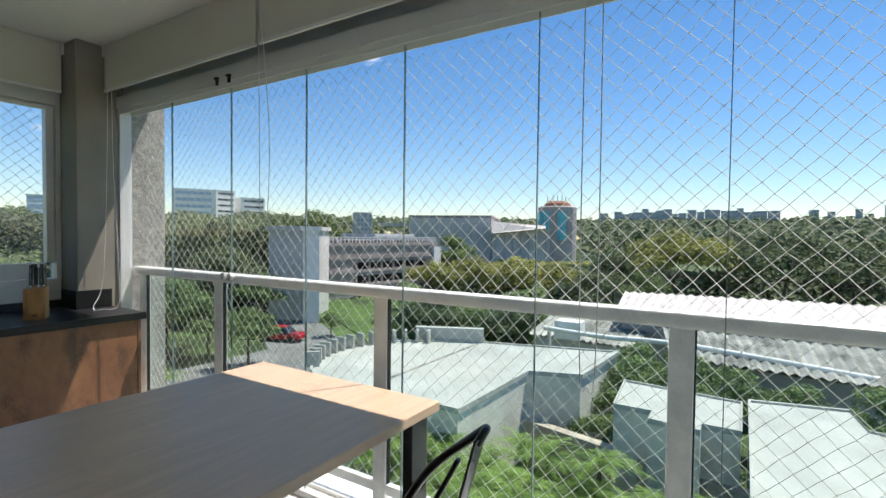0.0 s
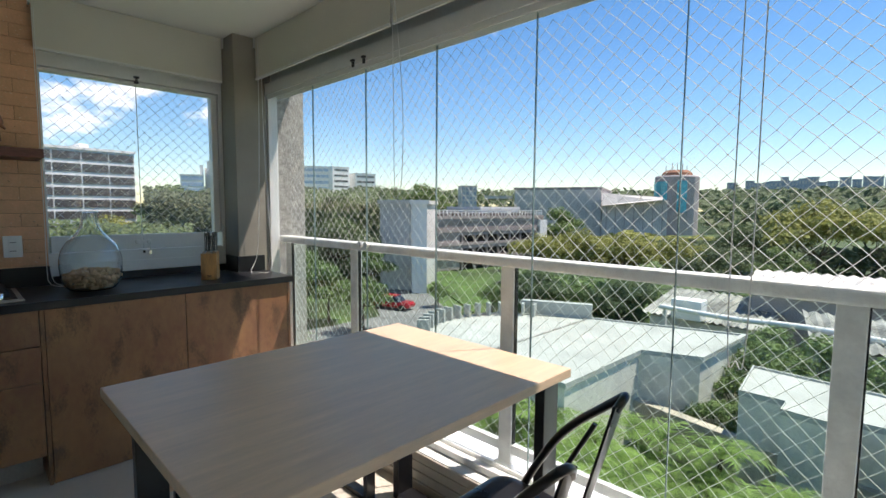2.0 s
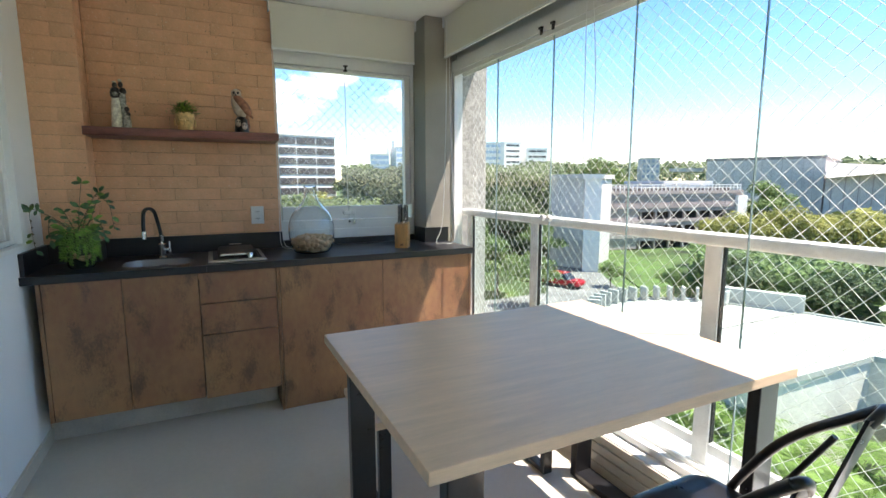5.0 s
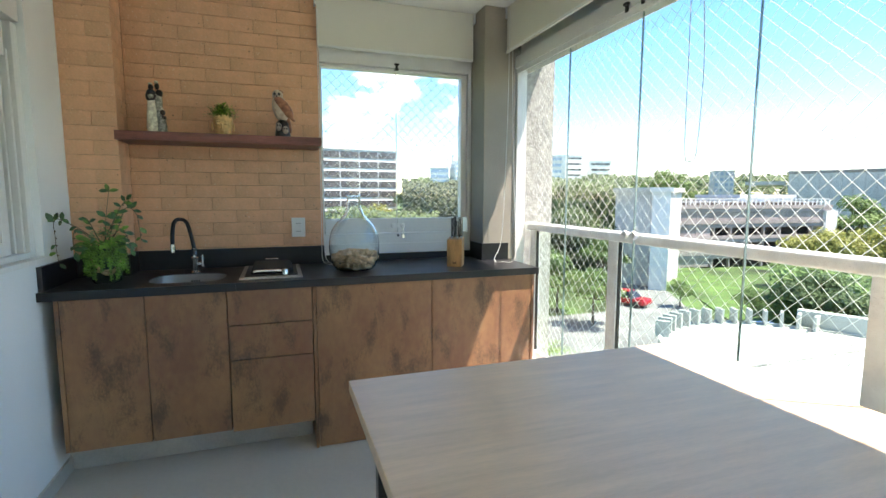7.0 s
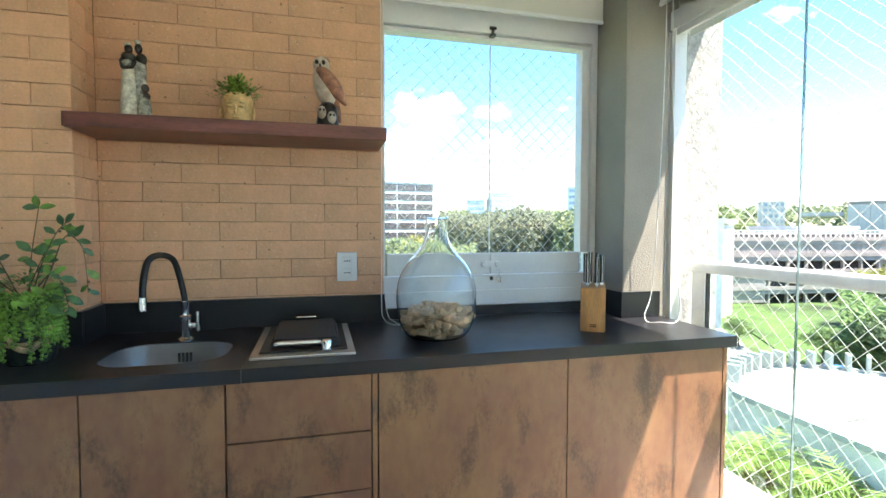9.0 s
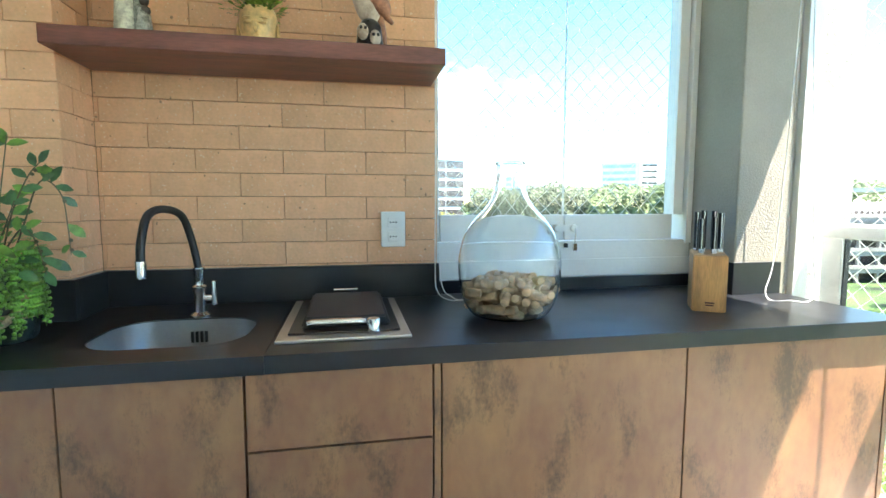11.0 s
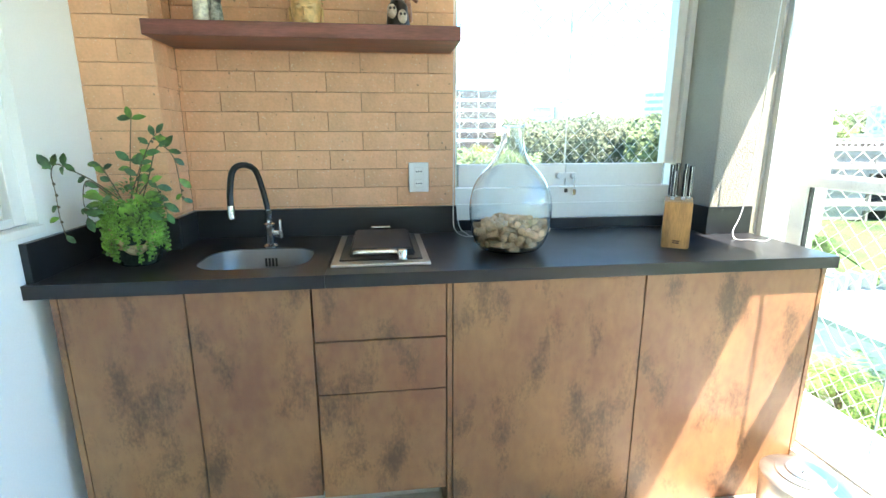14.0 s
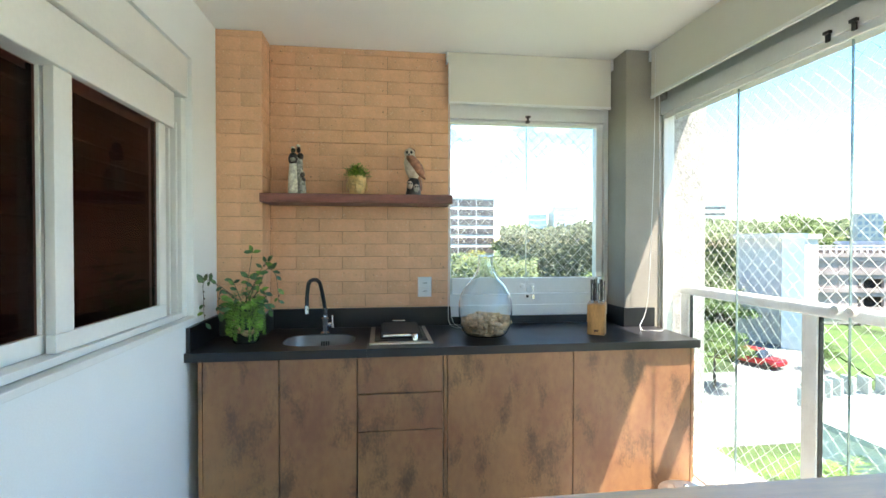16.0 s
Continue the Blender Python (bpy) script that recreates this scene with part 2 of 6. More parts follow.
def tube(bm, pts, r, seg=10, cap=True, flat=1.0):
    """Sweep a round (or flattened) section along points; r may be a list."""
    pts = [Vector(p) for p in pts]
    rs = r if isinstance(r, (list, tuple)) else [r] * len(pts)
    rings, up = [], None
    for i, p in enumerate(pts):
        d = (pts[min(i + 1, len(pts) - 1)] - pts[max(i - 1, 0)]).normalized()
        if up is None:
            up = Vector((0, 0, 1)) if abs(d.z) < 0.9 else Vector((1, 0, 0))
        s = d.cross(up).normalized()
        up = s.cross(d).normalized()
        rings.append([bm.verts.new(p + rs[i] * (math.cos(2 * math.pi * k / seg) * s + flat * math.sin(2 * math.pi * k / seg) * up)) for k in range(seg)])
    for a, b in zip(rings, rings[1:]):
        for k in range(seg):
            bm.faces.new((a[k], a[(k + 1) % seg], b[(k + 1) % seg], b[k]))
    if cap:
        bm.faces.new(rings[0][::-1])
        bm.faces.new(rings[-1])
    return bm


def curve(pts, n=8):
    """A smooth line through points (Catmull-Rom)."""
    P = [Vector(p) for p in pts]
    P = [2 * P[0] - P[1]] + P + [2 * P[-1] - P[-2]]
    out = []
    for i in range(1, len(P) - 2):
        for k in range(n):
            t = k / n
            a, b, c, d = P[i - 1], P[i], P[i + 1], P[i + 2]
            out.append(0.5 * ((2 * b) + (c - a) * t + (2 * a - 5 * b + 4 * c - d) * t * t + (3 * b - a - 3 * c + d) * t ** 3))
    out.append(P[-2])
    return out


def mesh_of(name, bm, material, smooth=None):
    me = bpy.data.meshes.new(name)
    bmesh.ops.recalc_face_normals(bm, faces=bm.faces)
    if smooth is not None:
        for f in bm.faces:
            f.smooth = True
        for e in bm.edges:
            if len(e.link_faces) == 2 and e.calc_face_angle(0) > radians(smooth):
                e.smooth = False
    bm.to_mesh(me)
    bm.free()
    me.materials.append(material)
    return me


def part(name, bm, material, parent=None, label="", smooth=None):
    """One mesh under a thing or a part; the mesh is given in the world and moved to its thing's base."""
    if parent is not None:
        root = parent
        while root.parent:
            root = root.parent
        bmesh.ops.translate(bm, verts=bm.verts, vec=-root.location)
    ob = new(name, mesh_of(name, bm, material, smooth))
    ob.parent = parent
    if label:
        tagged(ob, label)
    return ob


def thing(name, label, category, base, group=""):
    ob = new(name)
    ob.empty_display_size = 0.05
    ob.location = base
    return tagged(ob, label, category, group)


def structure(name, bm, material, label="", category="", smooth=None):
    return tagged(part(name, bm, material, None, "", smooth), label, category, kind="structure")

# ---- the balcony ----
# FAR: unseen end, stretched so a longer opening lets in more sky light
CEIL, END, FAR = 2.541, -0.59, 6.6
OUT_Y, COUNTER = 2.72, 0.92
PIER_X, PIER_Y = -0.412, 0.237

structure("floor", boxes((END - 0.2, -0.2, -0.2, FAR + 0.15, 2.44, 0.0)), FLOOR_TILE, "pale beige polished porcelain balcony floor", "floor")
structure("building_below", boxes((END - 0.2, -9.0, -9.1, FAR + 0.15, 2.43, -0.2)), WALL_PAINT, "plain white storeys below the balcony", "building")
structure("curb", boxes((-0.45, 2.44, -0.25, FAR + 0.15, 2.76, 0.185), bevel=0.003), WALL_PAINT, "low white curb under the glazing and railing", "curb")
structure("ceiling", boxes((END - 0.25, -0.2, CEIL, FAR + 0.15, 2.8, CEIL + 0.2)), CEILING_PAINT, "smooth cream white painted balcony ceiling", "ceiling")
# long wall with the shuttered window through it
WX0, WX1, WZ0, WZ1 = -0.095, 1.75, 1.05, 2.262
structure("wall_south", boxes((END - 0.2, -0.2, 0, WX0, 0, CEIL), (WX1, -0.2, 0, FAR + 0.15, 0, CEIL), (WX0, -0.2, 0, WX1, 0, WZ0), (WX0, -0.2, WZ1, WX1, 0, CEIL)), WALL_PAINT, "smooth white painted wall with a shuttered window", "wall")
structure("wall_east", boxes((FAR, 0, 0, FAR + 0.15, 2.44, CEIL)), WALL_PAINT, "plain white end wall, unseen and set far back for light", "wall")
structure("baseboard", boxes((-0.17, 0.0, 0, FAR, 0.013, 0.07)), FLOOR_TILE, "low pale tiled skirting along the white wall", "baseboard")
structure("plinth", boxes((END, 0.003, 0, -0.17, 1.155, 0.155)), PLINTH, "pale recessed plinth under the cabinets", "baseboard")
wall_west = structure("wall_west", boxes((END - 0.2, 0.0, 0, END - 0.012, 1.262, CEIL), (END - 0.012, 0.0, 0, PIER_X - 0.012, PIER_Y - 0.012, CEIL)), MORTAR, "wall of long thin orange clay bricks with a corner pier", "brick wall")
structure("wall_under_window", boxes((END - 0.2, 1.275, 0, END - 0.02, 2.285, 0.965)), WALL_PAINT, "low white wall under the end window", "wall")
structure("wall_above_window", boxes((END - 0.2, 1.275, 2.272, END - 0.02, 2.284, CEIL)), WALL_PAINT, "white wall strip above the end window", "wall")
structure("column", boxes((END - 0.2, 2.285, 0, -0.392, 2.50, CEIL), bevel=0.006), COLUMN_PAINT, "grey textured plaster corner column", "column")
structure("column_base", boxes((END, 2.273, COUNTER, -0.38, 2.468, 1.032), bevel=0.002), GRANITE, "black granite plinth round the foot of the column", "trim")
structure("wall_outer_jamb", boxes((-0.95, 2.503, -3, -0.45, 2.835, 3.4)), ROUGHCAST, "roughcast grey outer wall end beside the opening", "wall")
structure("lintel", boxes((-0.392, 2.545, 2.243, FAR, OUT_Y - 0.003, CEIL)), ALUMINIUM, "white lintel above the glazed opening", "trim")
structure("slab_edge_above", boxes((-0.95, 2.72, 2.25, FAR, 2.75, 3.4)), ROUGHCAST, "outer roughcast edge of the slab above", "trim")

# shuttered window in the long wall
w1 = tagged(new("window_1"), "white aluminium sliding window with closed dark brown shutters", "window", kind="structure")
w1.location = (0.9, -0.08, WZ0)
part("window_frame", boxes((WX0, -0.15, WZ0 + 0.022, WX0 + 0.05, -0.03, 2.07), (-0.028, -0.13, WZ0 + 0.046, -0.012, -0.04, 1.95), (0.022, -0.13, WZ0 + 0.046, 0.036, -0.05, 1.95), (WX0 + 0.05, -0.15, WZ0 + 0.0205, WX1 - 0.035, -0.03, WZ0 + 0.045), (WX1 - 0.035, -0.15, WZ0 + 0.022, WX1, -0.03, 2.07), bevel=0.002), ALUMINIUM, w1)
# black strips set into the track gaps, giving the gaps' shade as colour
part("gasket", boxes((-0.011, -0.128, WZ0 + 0.046, 0.021, -0.12, 1.95), (-0.0445, -0.128, WZ0 + 0.046, -0.029, -0.12, 1.95)), RUBBER, w1, "black strips in the track gaps, standing for their shade")
part("window_sill", boxes((WX0 - 0.005, -0.028, WZ0 - 0.004, WX1, 0.014, WZ0 + 0.02), bevel=0.003), ALUMINIUM, w1)
part("shutter_box", boxes((WX0 + 0.012, -0.16, 2.076, WX1, -0.014, WZ1 - 0.002), bevel=0.004), ALUMINIUM, w1, "white roller shutter box over the window")
part("shutter_flap", boxes((0.018, -0.15, 1.912, WX1, -0.032, 2.071), bevel=0.004), ALUMINIUM, w1, "white cover panel under the shutter box")
for x0, x1, y, wl, wr in ((0.077, 0.785, -0.06, 0.062, 0.083), (0.735, 1.71, -0.098, 0.05, 0.06)):
    s = part("sash", boxes((x0, y - 0.014, 1.097, x1, y + 0.014, 1.152), (x0, y - 0.014, 1.1525, x0 + wl, y + 0.014, 1.93), (x1 - wr, y - 0.014, 1.1525, x1, y + 0.014, 1.93), bevel=0.002), ALUMINIUM, w1)
    part("pane", boxes((x0 + wl + 0.001, y - 0.003, 1.153, x1 - wr - 0.001, y + 0.003, 1.93)), TINTED, s, "dark tinted pane")
    part("inner_edge", boxes((x0 + wl + 0.001, y - 0.012, 1.153, x0 + wl + 0.012, y - 0.004, 1.93)), RUBBER, s, "dark inner frame edge")
for k in range(15):
    part("slat", boxes((-0.03, -0.185, 1.11 + 0.055 * k, 1.72, -0.165, 1.11 + 0.055 * k + 0.05), bevel=0.005), SHUTTER, w1)
part("shutter_back", boxes((WX0 + 0.003, -0.199, WZ0 + 0.003, 1.747, -0.19, 2.07)), SHUTTER, w1)

# end window over the counter
w2 = tagged(new("window_2"), "white aluminium two-pane window over the counter", "window", kind="structure")
w2.location = (-0.64, 1.78, 0.97)
part("window_frame", boxes((-0.70, 1.277, 0.967, -0.612, 2.288, 1.03), (-0.69, 1.277, 1.028, -0.622, 2.288, 1.097), (-0.70, 1.277, 1.084, -0.66, 1.292, 2.15), (-0.70, 2.262, 1.084, -0.612, 2.288, 2.272), (-0.69, 2.218, 1.195, -0.632, 2.258, 2.15), (-0.70, 1.277, 2.165, -0.612, 2.262, 2.272), (-0.69, 1.277, 2.142, -0.63, 2.262, 2.161), bevel=0.002), ALUMINIUM, w2)
part("window_sill", boxes((-0.609, 1.282, 0.92, -0.59, 2.277, 0.965), bevel=0.002), GRANITE, w2, "black granite strip under the window")
for y0, y1 in ((1.294, 1.764), (1.768, 2.216)):
    s = part("bottom_rail", boxes((-0.668, y0, 1.10, -0.636, y1, 1.195), bevel=0.003), ALUMINIUM, w2)
    part("pane", boxes((-0.656, y0, 1.196, -0.648, y1, 2.14)), GLASS, s)
part("glass_edge", boxes((-0.657, 1.7645, 1.196, -0.646, 1.7675, 2.14)), ALUMINIUM, w2)
part("latch", boxes((-0.63, 1.752, 2.15, -0.60, 1.775, 2.162), (-0.622, 1.757, 2.165, -0.606, 1.77, 2.18), (-0.626, 1.748, 2.18, -0.602, 1.779, 2.192), bevel=0.002), BLACK_STEEL, w2)
bm = bmesh.new()
for y in (1.735, 1.80):
    lathe(bm, [(0, 0), (0.014, 0), (0.014, 0.012), (0.012, 0.016), (0, 0.016)], seg=20)
    vs = bm.verts[:] if y == 1.735 else bm.verts[n0:]
    bmesh.ops.rotate(bm, verts=vs, cent=(0, 0, 0), matrix=Matrix.Rotation(radians(90), 3, "Y"))
    bmesh.ops.translate(bm, verts=vs, vec=(-0.636, y, 1.145))
    n0 = len(bm.verts)
    bm.verts.ensure_lookup_table()
box(bm, -0.636, 1.722, 1.132, -0.63, 1.812, 1.158)
lk = part("lock", bm, WHITE_PLASTIC, w2, smooth=40)
part("key", boxes((-0.616, 1.798, 1.085, -0.613, 1.802, 1.145), (-0.619, 1.792, 1.062, -0.610, 1.808, 1.088), bevel=0.001), CHROME, lk)
part("stop", boxes((-0.621, 1.758, 1.074, -0.606, 1.77, 1.09), bevel=0.002), BLACK_STEEL, w2)

# ---- glazed side: sliding glass panes, their tracks, blinds, railing and net ----
tr = tagged(new("glazing_track"), "white aluminium tracks of the folding glass curtain", "window track", kind="structure")
tr.location = (1.9, 2.54, 0.19)
part("top_track", boxes((-0.39, 2.50, 2.165, FAR, 2.60, 2.242), (-0.36, 2.508, 2.135, FAR, 2.516, 2.165), (-0.36, 2.575, 2.135, FAR, 2.583, 2.165), bevel=0.002), ALUMINIUM, tr)
part("side_jamb", boxes((-0.447, 2.505, 0.19, -0.405, 2.60, 2.165), (-0.40, 2.515, 0.19, -0.375, 2.575, 2.165), bevel=0.002), ALUMINIUM, tr)
for y0, y1, z0, z1 in ((2.412, 2.438, 0.0, 0.045), (2.42, 2.438, 0.048, 0.09), (2.426, 2.438, 0.093, 0.135), (2.43, 2.4385, 0.138, 0.18)):
    part("bottom_strip", boxes((0.03, y0, z0, FAR, y1, z1), bevel=0.003), FLOOR_TILE, tr)
part("bottom_track", boxes((-0.40, 2.50, 0.187, FAR, 2.575, 0.2), (-0.40, 2.50, 0.2, FAR, 2.508, 0.218), (-0.40, 2.567, 0.2, FAR, 2.575, 0.218), bevel=0.001), ALUMINIUM, tr)
EDGE = surface("glass_edge", (0.22, 0.30, 0.30), 0.2, vary=0.1, bump=0.0)
PANE_X = [-0.37] + [0.187 + 0.557 * i for i in range(11)] + [FAR]
gc = thing("glass_curtain", "frameless sliding glass curtain of clear tall panes", "glass curtain", (1.9, 2.54, 0.2))
for i, (x0, x1) in enumerate(zip(PANE_X, PANE_X[1:])):
    p = part("pane", boxes((x0 + 0.003, 2.536, 0.205, x1 - 0.003, 2.544, 2.14)), GLASS, gc)
    p.visible_shadow = False
    if i:
        part("edge", boxes((x0 - 0.0005, 2.5352, 0.205, x0 + 0.0022, 2.5448, 2.14)), EDGE, p, "grey-green polished glass edge")
    if i == 2:
        for px in (x0 - 0.055, x0 + 0.045):
            part("pivot", boxes((px - 0.009, 2.49, 2.15, px + 0.009, 2.499, 2.178), (px - 0.014, 2.484, 2.178, px + 0.014, 2.499, 2.19), bevel=0.002), BLACK_STEEL, p)
for x in (0.715, 0.772):
    bm = lathe(bmesh.new(), [(0, 0), (0.01, 0), (0.01, 0.012), (0.018, 0.015), (0.0195, 0.024), (0.017, 0.03), (0.006, 0.031), (0.006, 0.027), (0, 0.027)], seg=24)
    bmesh.ops.rotate(bm, verts=bm.verts, cent=(0, 0, 0), matrix=Matrix.Rotation(radians(90), 3, "X"))
    bmesh.ops.translate(bm, verts=bm.verts, vec=(x, 2.535, 1.168))
    part("knob", bm, WHITE_PLASTIC, gc, "round white knob", smooth=35)

rl = thing("railing", "white painted aluminium balcony railing with glass panels", "railing", (1.9, 2.60, 0.19))
part("handrail", boxes((-0.41, 2.60, 1.117, FAR, 2.675, 1.166), bevel=0.012), RAIL_PAINT, rl, smooth=50)
part("bottom_rail", boxes((-0.41, 2.632, 0.25, FAR, 2.662, 0.295), bevel=0.003), RAIL_PAINT, rl)
POSTS = (-0.34, 0.487, 1.668, 2.855, 4.04, 5.225, 6.41)
for x in POSTS:
    p = part("post", boxes((x - 0.036, 2.629, 0.187, x + 0.036, 2.665, 1.117), bevel=0.004), RAIL_PAINT, rl)
    part("foot", boxes((x - 0.05, 2.617, 0.187, x + 0.05, 2.677, 0.2), bevel=0.002), RAIL_PAINT, p)
for x0, x1 in zip(POSTS, POSTS[1:]):
    p = part("rail_glass", boxes((x0 + 0.038, 2.643, 0.297, x1 - 0.038, 2.651, 1.115)), GREEN_GLASS, rl, "pale green railing glass")
    p.visible_shadow = False
    # black gasket where the railing glass meets the post
    part("gasket", boxes((x0 + 0.0365, 2.637, 0.297, x0 + 0.041, 2.657, 1.115)), RUBBER, p)

NET = surface("net_cord", (0.93, 0.92, 0.88), 0.8, vary=0.05, bump=0.0)
nn, nl = NET.node_tree.nodes, NET.node_tree.links
tl, mx = nn.new("ShaderNodeBsdfTranslucent"), nn.new("ShaderNodeMixShader")
tl.inputs["Color"].default_value = (0.93, 0.92, 0.88, 1)
nl.new(nn["Principled BSDF"].outputs[0], mx.inputs[1])
nl.new(tl.outputs[0], mx.inputs[2])
mx.inputs[0].default_value = 0.3
nl.new(mx.outputs[0], nn["Material Output"].inputs["Surface"])


def net(origin, u, width, height, cell=0.068):
    """Knotted diamond net in an upright plane: cords with knots at every crossing."""
    verts, faces = [], []
    u, up, nrm = Vector(u), Vector((0, 0, 1)), Vector(u).cross((0, 0, 1))
    o = Vector(origin)
    rng = random.Random(4)
    h = cell / 2
    nx, nz = int(width / h), int(height / h)
    off = {}

    def node(i, j):
        if (i, j) not in off:
            s = 0.004 * math.sin(i * 0.31 + j * 0.17) + rng.uniform(-0.0022, 0.0022)
            off[i, j] = o + u * (i * h + s) + up * (j * h + rng.uniform(-0.0025, 0.0025)) + nrm * (0.012 * math.sin(i * 0.11) * math.sin(j * 0.19))
        return off[i, j]

    def cord(a, b, r=0.001):
        d = (b - a).normalized()
        s = d.cross(nrm).normalized() * r
        t = nrm * r
        k = len(verts)
        for p in (a, b):
            verts.extend([p + s, p + t, p - s, p - t])
        for i in range(4):
            faces.append((k + i, k + (i + 1) % 4, k + 4 + (i + 1) % 4, k + 4 + i))

    for i in range(nx + 1):
        for j in range(nz + 1):
            if (i + j) % 2:
                continue
            a = node(i, j)
            if j < nz and i < nx:
                cord(a, node(i + 1, j + 1))
            if j < nz and i > 0:
                cord(a, node(i - 1, j + 1))
            k = len(verts)
            r = 0.0027
            verts.extend([a + u * r, a + nrm * r, a - u * r, a - nrm * r, a + up * r, a - up * r])
            for q in range(4):
                faces.append((k + q, k + (q + 1) % 4, k + 4))
                faces.append((k + (q + 1) % 4, k + q, k + 5))
    me = bpy.data.meshes.new("net")
    me.from_pydata([tuple(v) for v in verts], [], faces)
    me.materials.append(NET)
    return me


n1 = tagged(new("safety_net", net((-0.42, 2.702, 0.2), (1, 0, 0), 7.0, 2.0)), "white knotted diamond safety net outside the railing", "net")
n2 = tagged(new("safety_net", net((-0.735, 1.22, 0.98), (0, 1, 0), 1.12, 1.34)), "white knotted diamond safety net outside the end window", "net")


def chain(name, pts, base, label):
    t = thing(name, label, "blind chain", base)
    part("bead_chain", tube(bmesh.new(), curve(pts, 10), 0.0019, 6), WHITE_PLASTIC, t, smooth=60)


def roller_blind(x0, y0, x1, y1, z0, label, along):
    b = thing("roller_blind", label, "blind", ((x0 + x1) / 2, (y0 + y1) / 2, z0))
    part("fabric", boxes((x0, y0, z0 + 0.012, x1, y1, CEIL - 0.004)), BLIND, b)
    e = 0.006
    part("hem_bar", boxes((x0 - (e if along == "y" else 0), y0 - (e if along == "x" else 0), z0, x1 + (e if along == "y" else 0), y1 + (e if along == "x" else 0), z0 + 0.016), bevel=0.003), ALUMINIUM, b)
    for k in (0, 1):
        if along == "y":
            yy = y0 - 0.012 if k == 0 else y1 + 0.002
            part("bracket", boxes((x0 - 0.03, yy, CEIL - 0.07, x1 + 0.01, yy + 0.01, CEIL - 0.002), bevel=0.002), WHITE_PLASTIC, b)
        else:
            xx = x0 - 0.012 if k == 0 else x1 + 0.002
            part("bracket", boxes((xx, y0 - 0.01, CEIL - 0.07, xx + 0.01, y1 + 0.03, CEIL - 0.002), bevel=0.002), WHITE_PLASTIC, b)
    return b


roller_blind(-0.555, 1.262, -0.552, 2.272, 2.232, "cream roller blind rolled up over the end window", "y")
roller_blind(-0.375, 2.432, 1.083, 2.435, 2.253, "cream roller blind rolled up over the railing opening", "x")
roller_blind(1.108, 2.432, 3.7, 2.435, 2.255, "cream roller blind rolled up over the railing opening", "x")
chain("blind_chain", [(-0.32, 2.425, 2.5), (-0.325, 2.42, 1.8), (-0.34, 2.40, 1.1), (-0.30, 2.33, 0.935), (-0.235, 2.36, 0.926), (-0.22, 2.43, 0.94), (-0.25, 2.452, 1.1), (-0.29, 2.44, 1.8), (-0.31, 2.44, 2.5)], (-0.3, 2.42, 0.925), "white beaded blind chain hanging to the counter")
chain("blind_chain", [(-0.548, 1.262, 2.45), (-0.545, 1.262, 1.4), (-0.53, 1.258, 1.02), (-0.505, 1.262, 0.945), (-0.47, 1.29, 0.924), (-0.45, 1.335, 0.924), (-0.465, 1.345, 0.924), (-0.495, 1.31, 0.926), (-0.53, 1.275, 1.0), (-0.54, 1.27, 1.4), (-0.545, 1.27, 2.45)], (-0.5, 1.29, 0.922), "white beaded blind chain lying on the counter")
chain("blind_chain", [(1.105, 2.425, 2.5), (1.12, 2.425, 1.9), (1.125, 2.425, 1.52), (1.15, 2.425, 1.47), (1.18, 2.425, 1.52), (1.185, 2.425, 1.9), (1.112, 2.425, 2.5)], (1.15, 2.425, 1.47), "white beaded blind chain hanging by the glass")
chain("blind_chain", [(2.60, 2.425, 2.5), (2.60, 2.425, 1.1), (2.625, 2.425, 0.95), (2.65, 2.425, 1.1), (2.65, 2.425, 2.5)], (2.62, 2.425, 0.95), "white beaded blind chain hanging by the glass")

# ---- cabinets and counter ----
def cabinet(y0, y1, z0, fronts, label, top=0.872):
    c = thing("base_cabinet", label, "cabinet", (-0.3, (y0 + y1) / 2, z0), "cabinets under the counter")
    part("body", boxes((END + 0.03, y0 + 0.001, z0, -0.022, y1 - 0.001, top)), RUST, c)
    for name, a, b, lo, hi in fronts:
        part(name, boxes((-0.02, a, lo, 0, b, hi), bevel=0.0012), RUST, c)
    return c


cabinet(0.05, 0.755, 0.166, [("side_panel", 0.05, 0.068, 0.166, 0.876), ("door", 0.071, 0.4, 0.166, 0.876), ("door", 0.404, 0.752, 0.166, 0.876)], "rust brown laminate sink cabinet with two doors", 0.74)
cabinet(0.757, 1.160, 0.156, [("drawer_front", 0.758, 1.158, 0.705, 0.876), ("drawer_front", 0.758, 1.158, 0.527, 0.7), ("drawer_front", 0.758, 1.158, 0.156, 0.5235)], "rust brown laminate cabinet with three drawers")
cabinet(1.162, 2.455, 0.0, [("side_panel", 1.162, 1.177, 0.0, 0.876), ("door", 1.181, 1.807, 0.004, 0.876), ("door", 1.811, 2.434, 0.004, 0.876), ("side_panel", 2.438, 2.455, 0.0, 0.876)], "rust brown laminate tall-door cabinet reaching the floor")

top = thing("countertop", "matt black granite countertop with upstands", "countertop", (-0.3, 1.2, 0.88))
SX0, SX1, SY0, SY1 = -0.362, -0.08, 0.385, 0.735


def rounded(x0, y0, x1, y1, r, n=6):
    out = []
    for cx, cy, a in ((x1 - r, y1 - r, 0), (x0 + r, y1 - r, 90), (x0 + r, y0 + r, 180), (x1 - r, y0 + r, 270)):
        for k in range(n + 1):
            t = radians(a + 90 * k / n)
            out.append((cx + r * math.cos(t), cy + r * math.sin(t)))
    return out


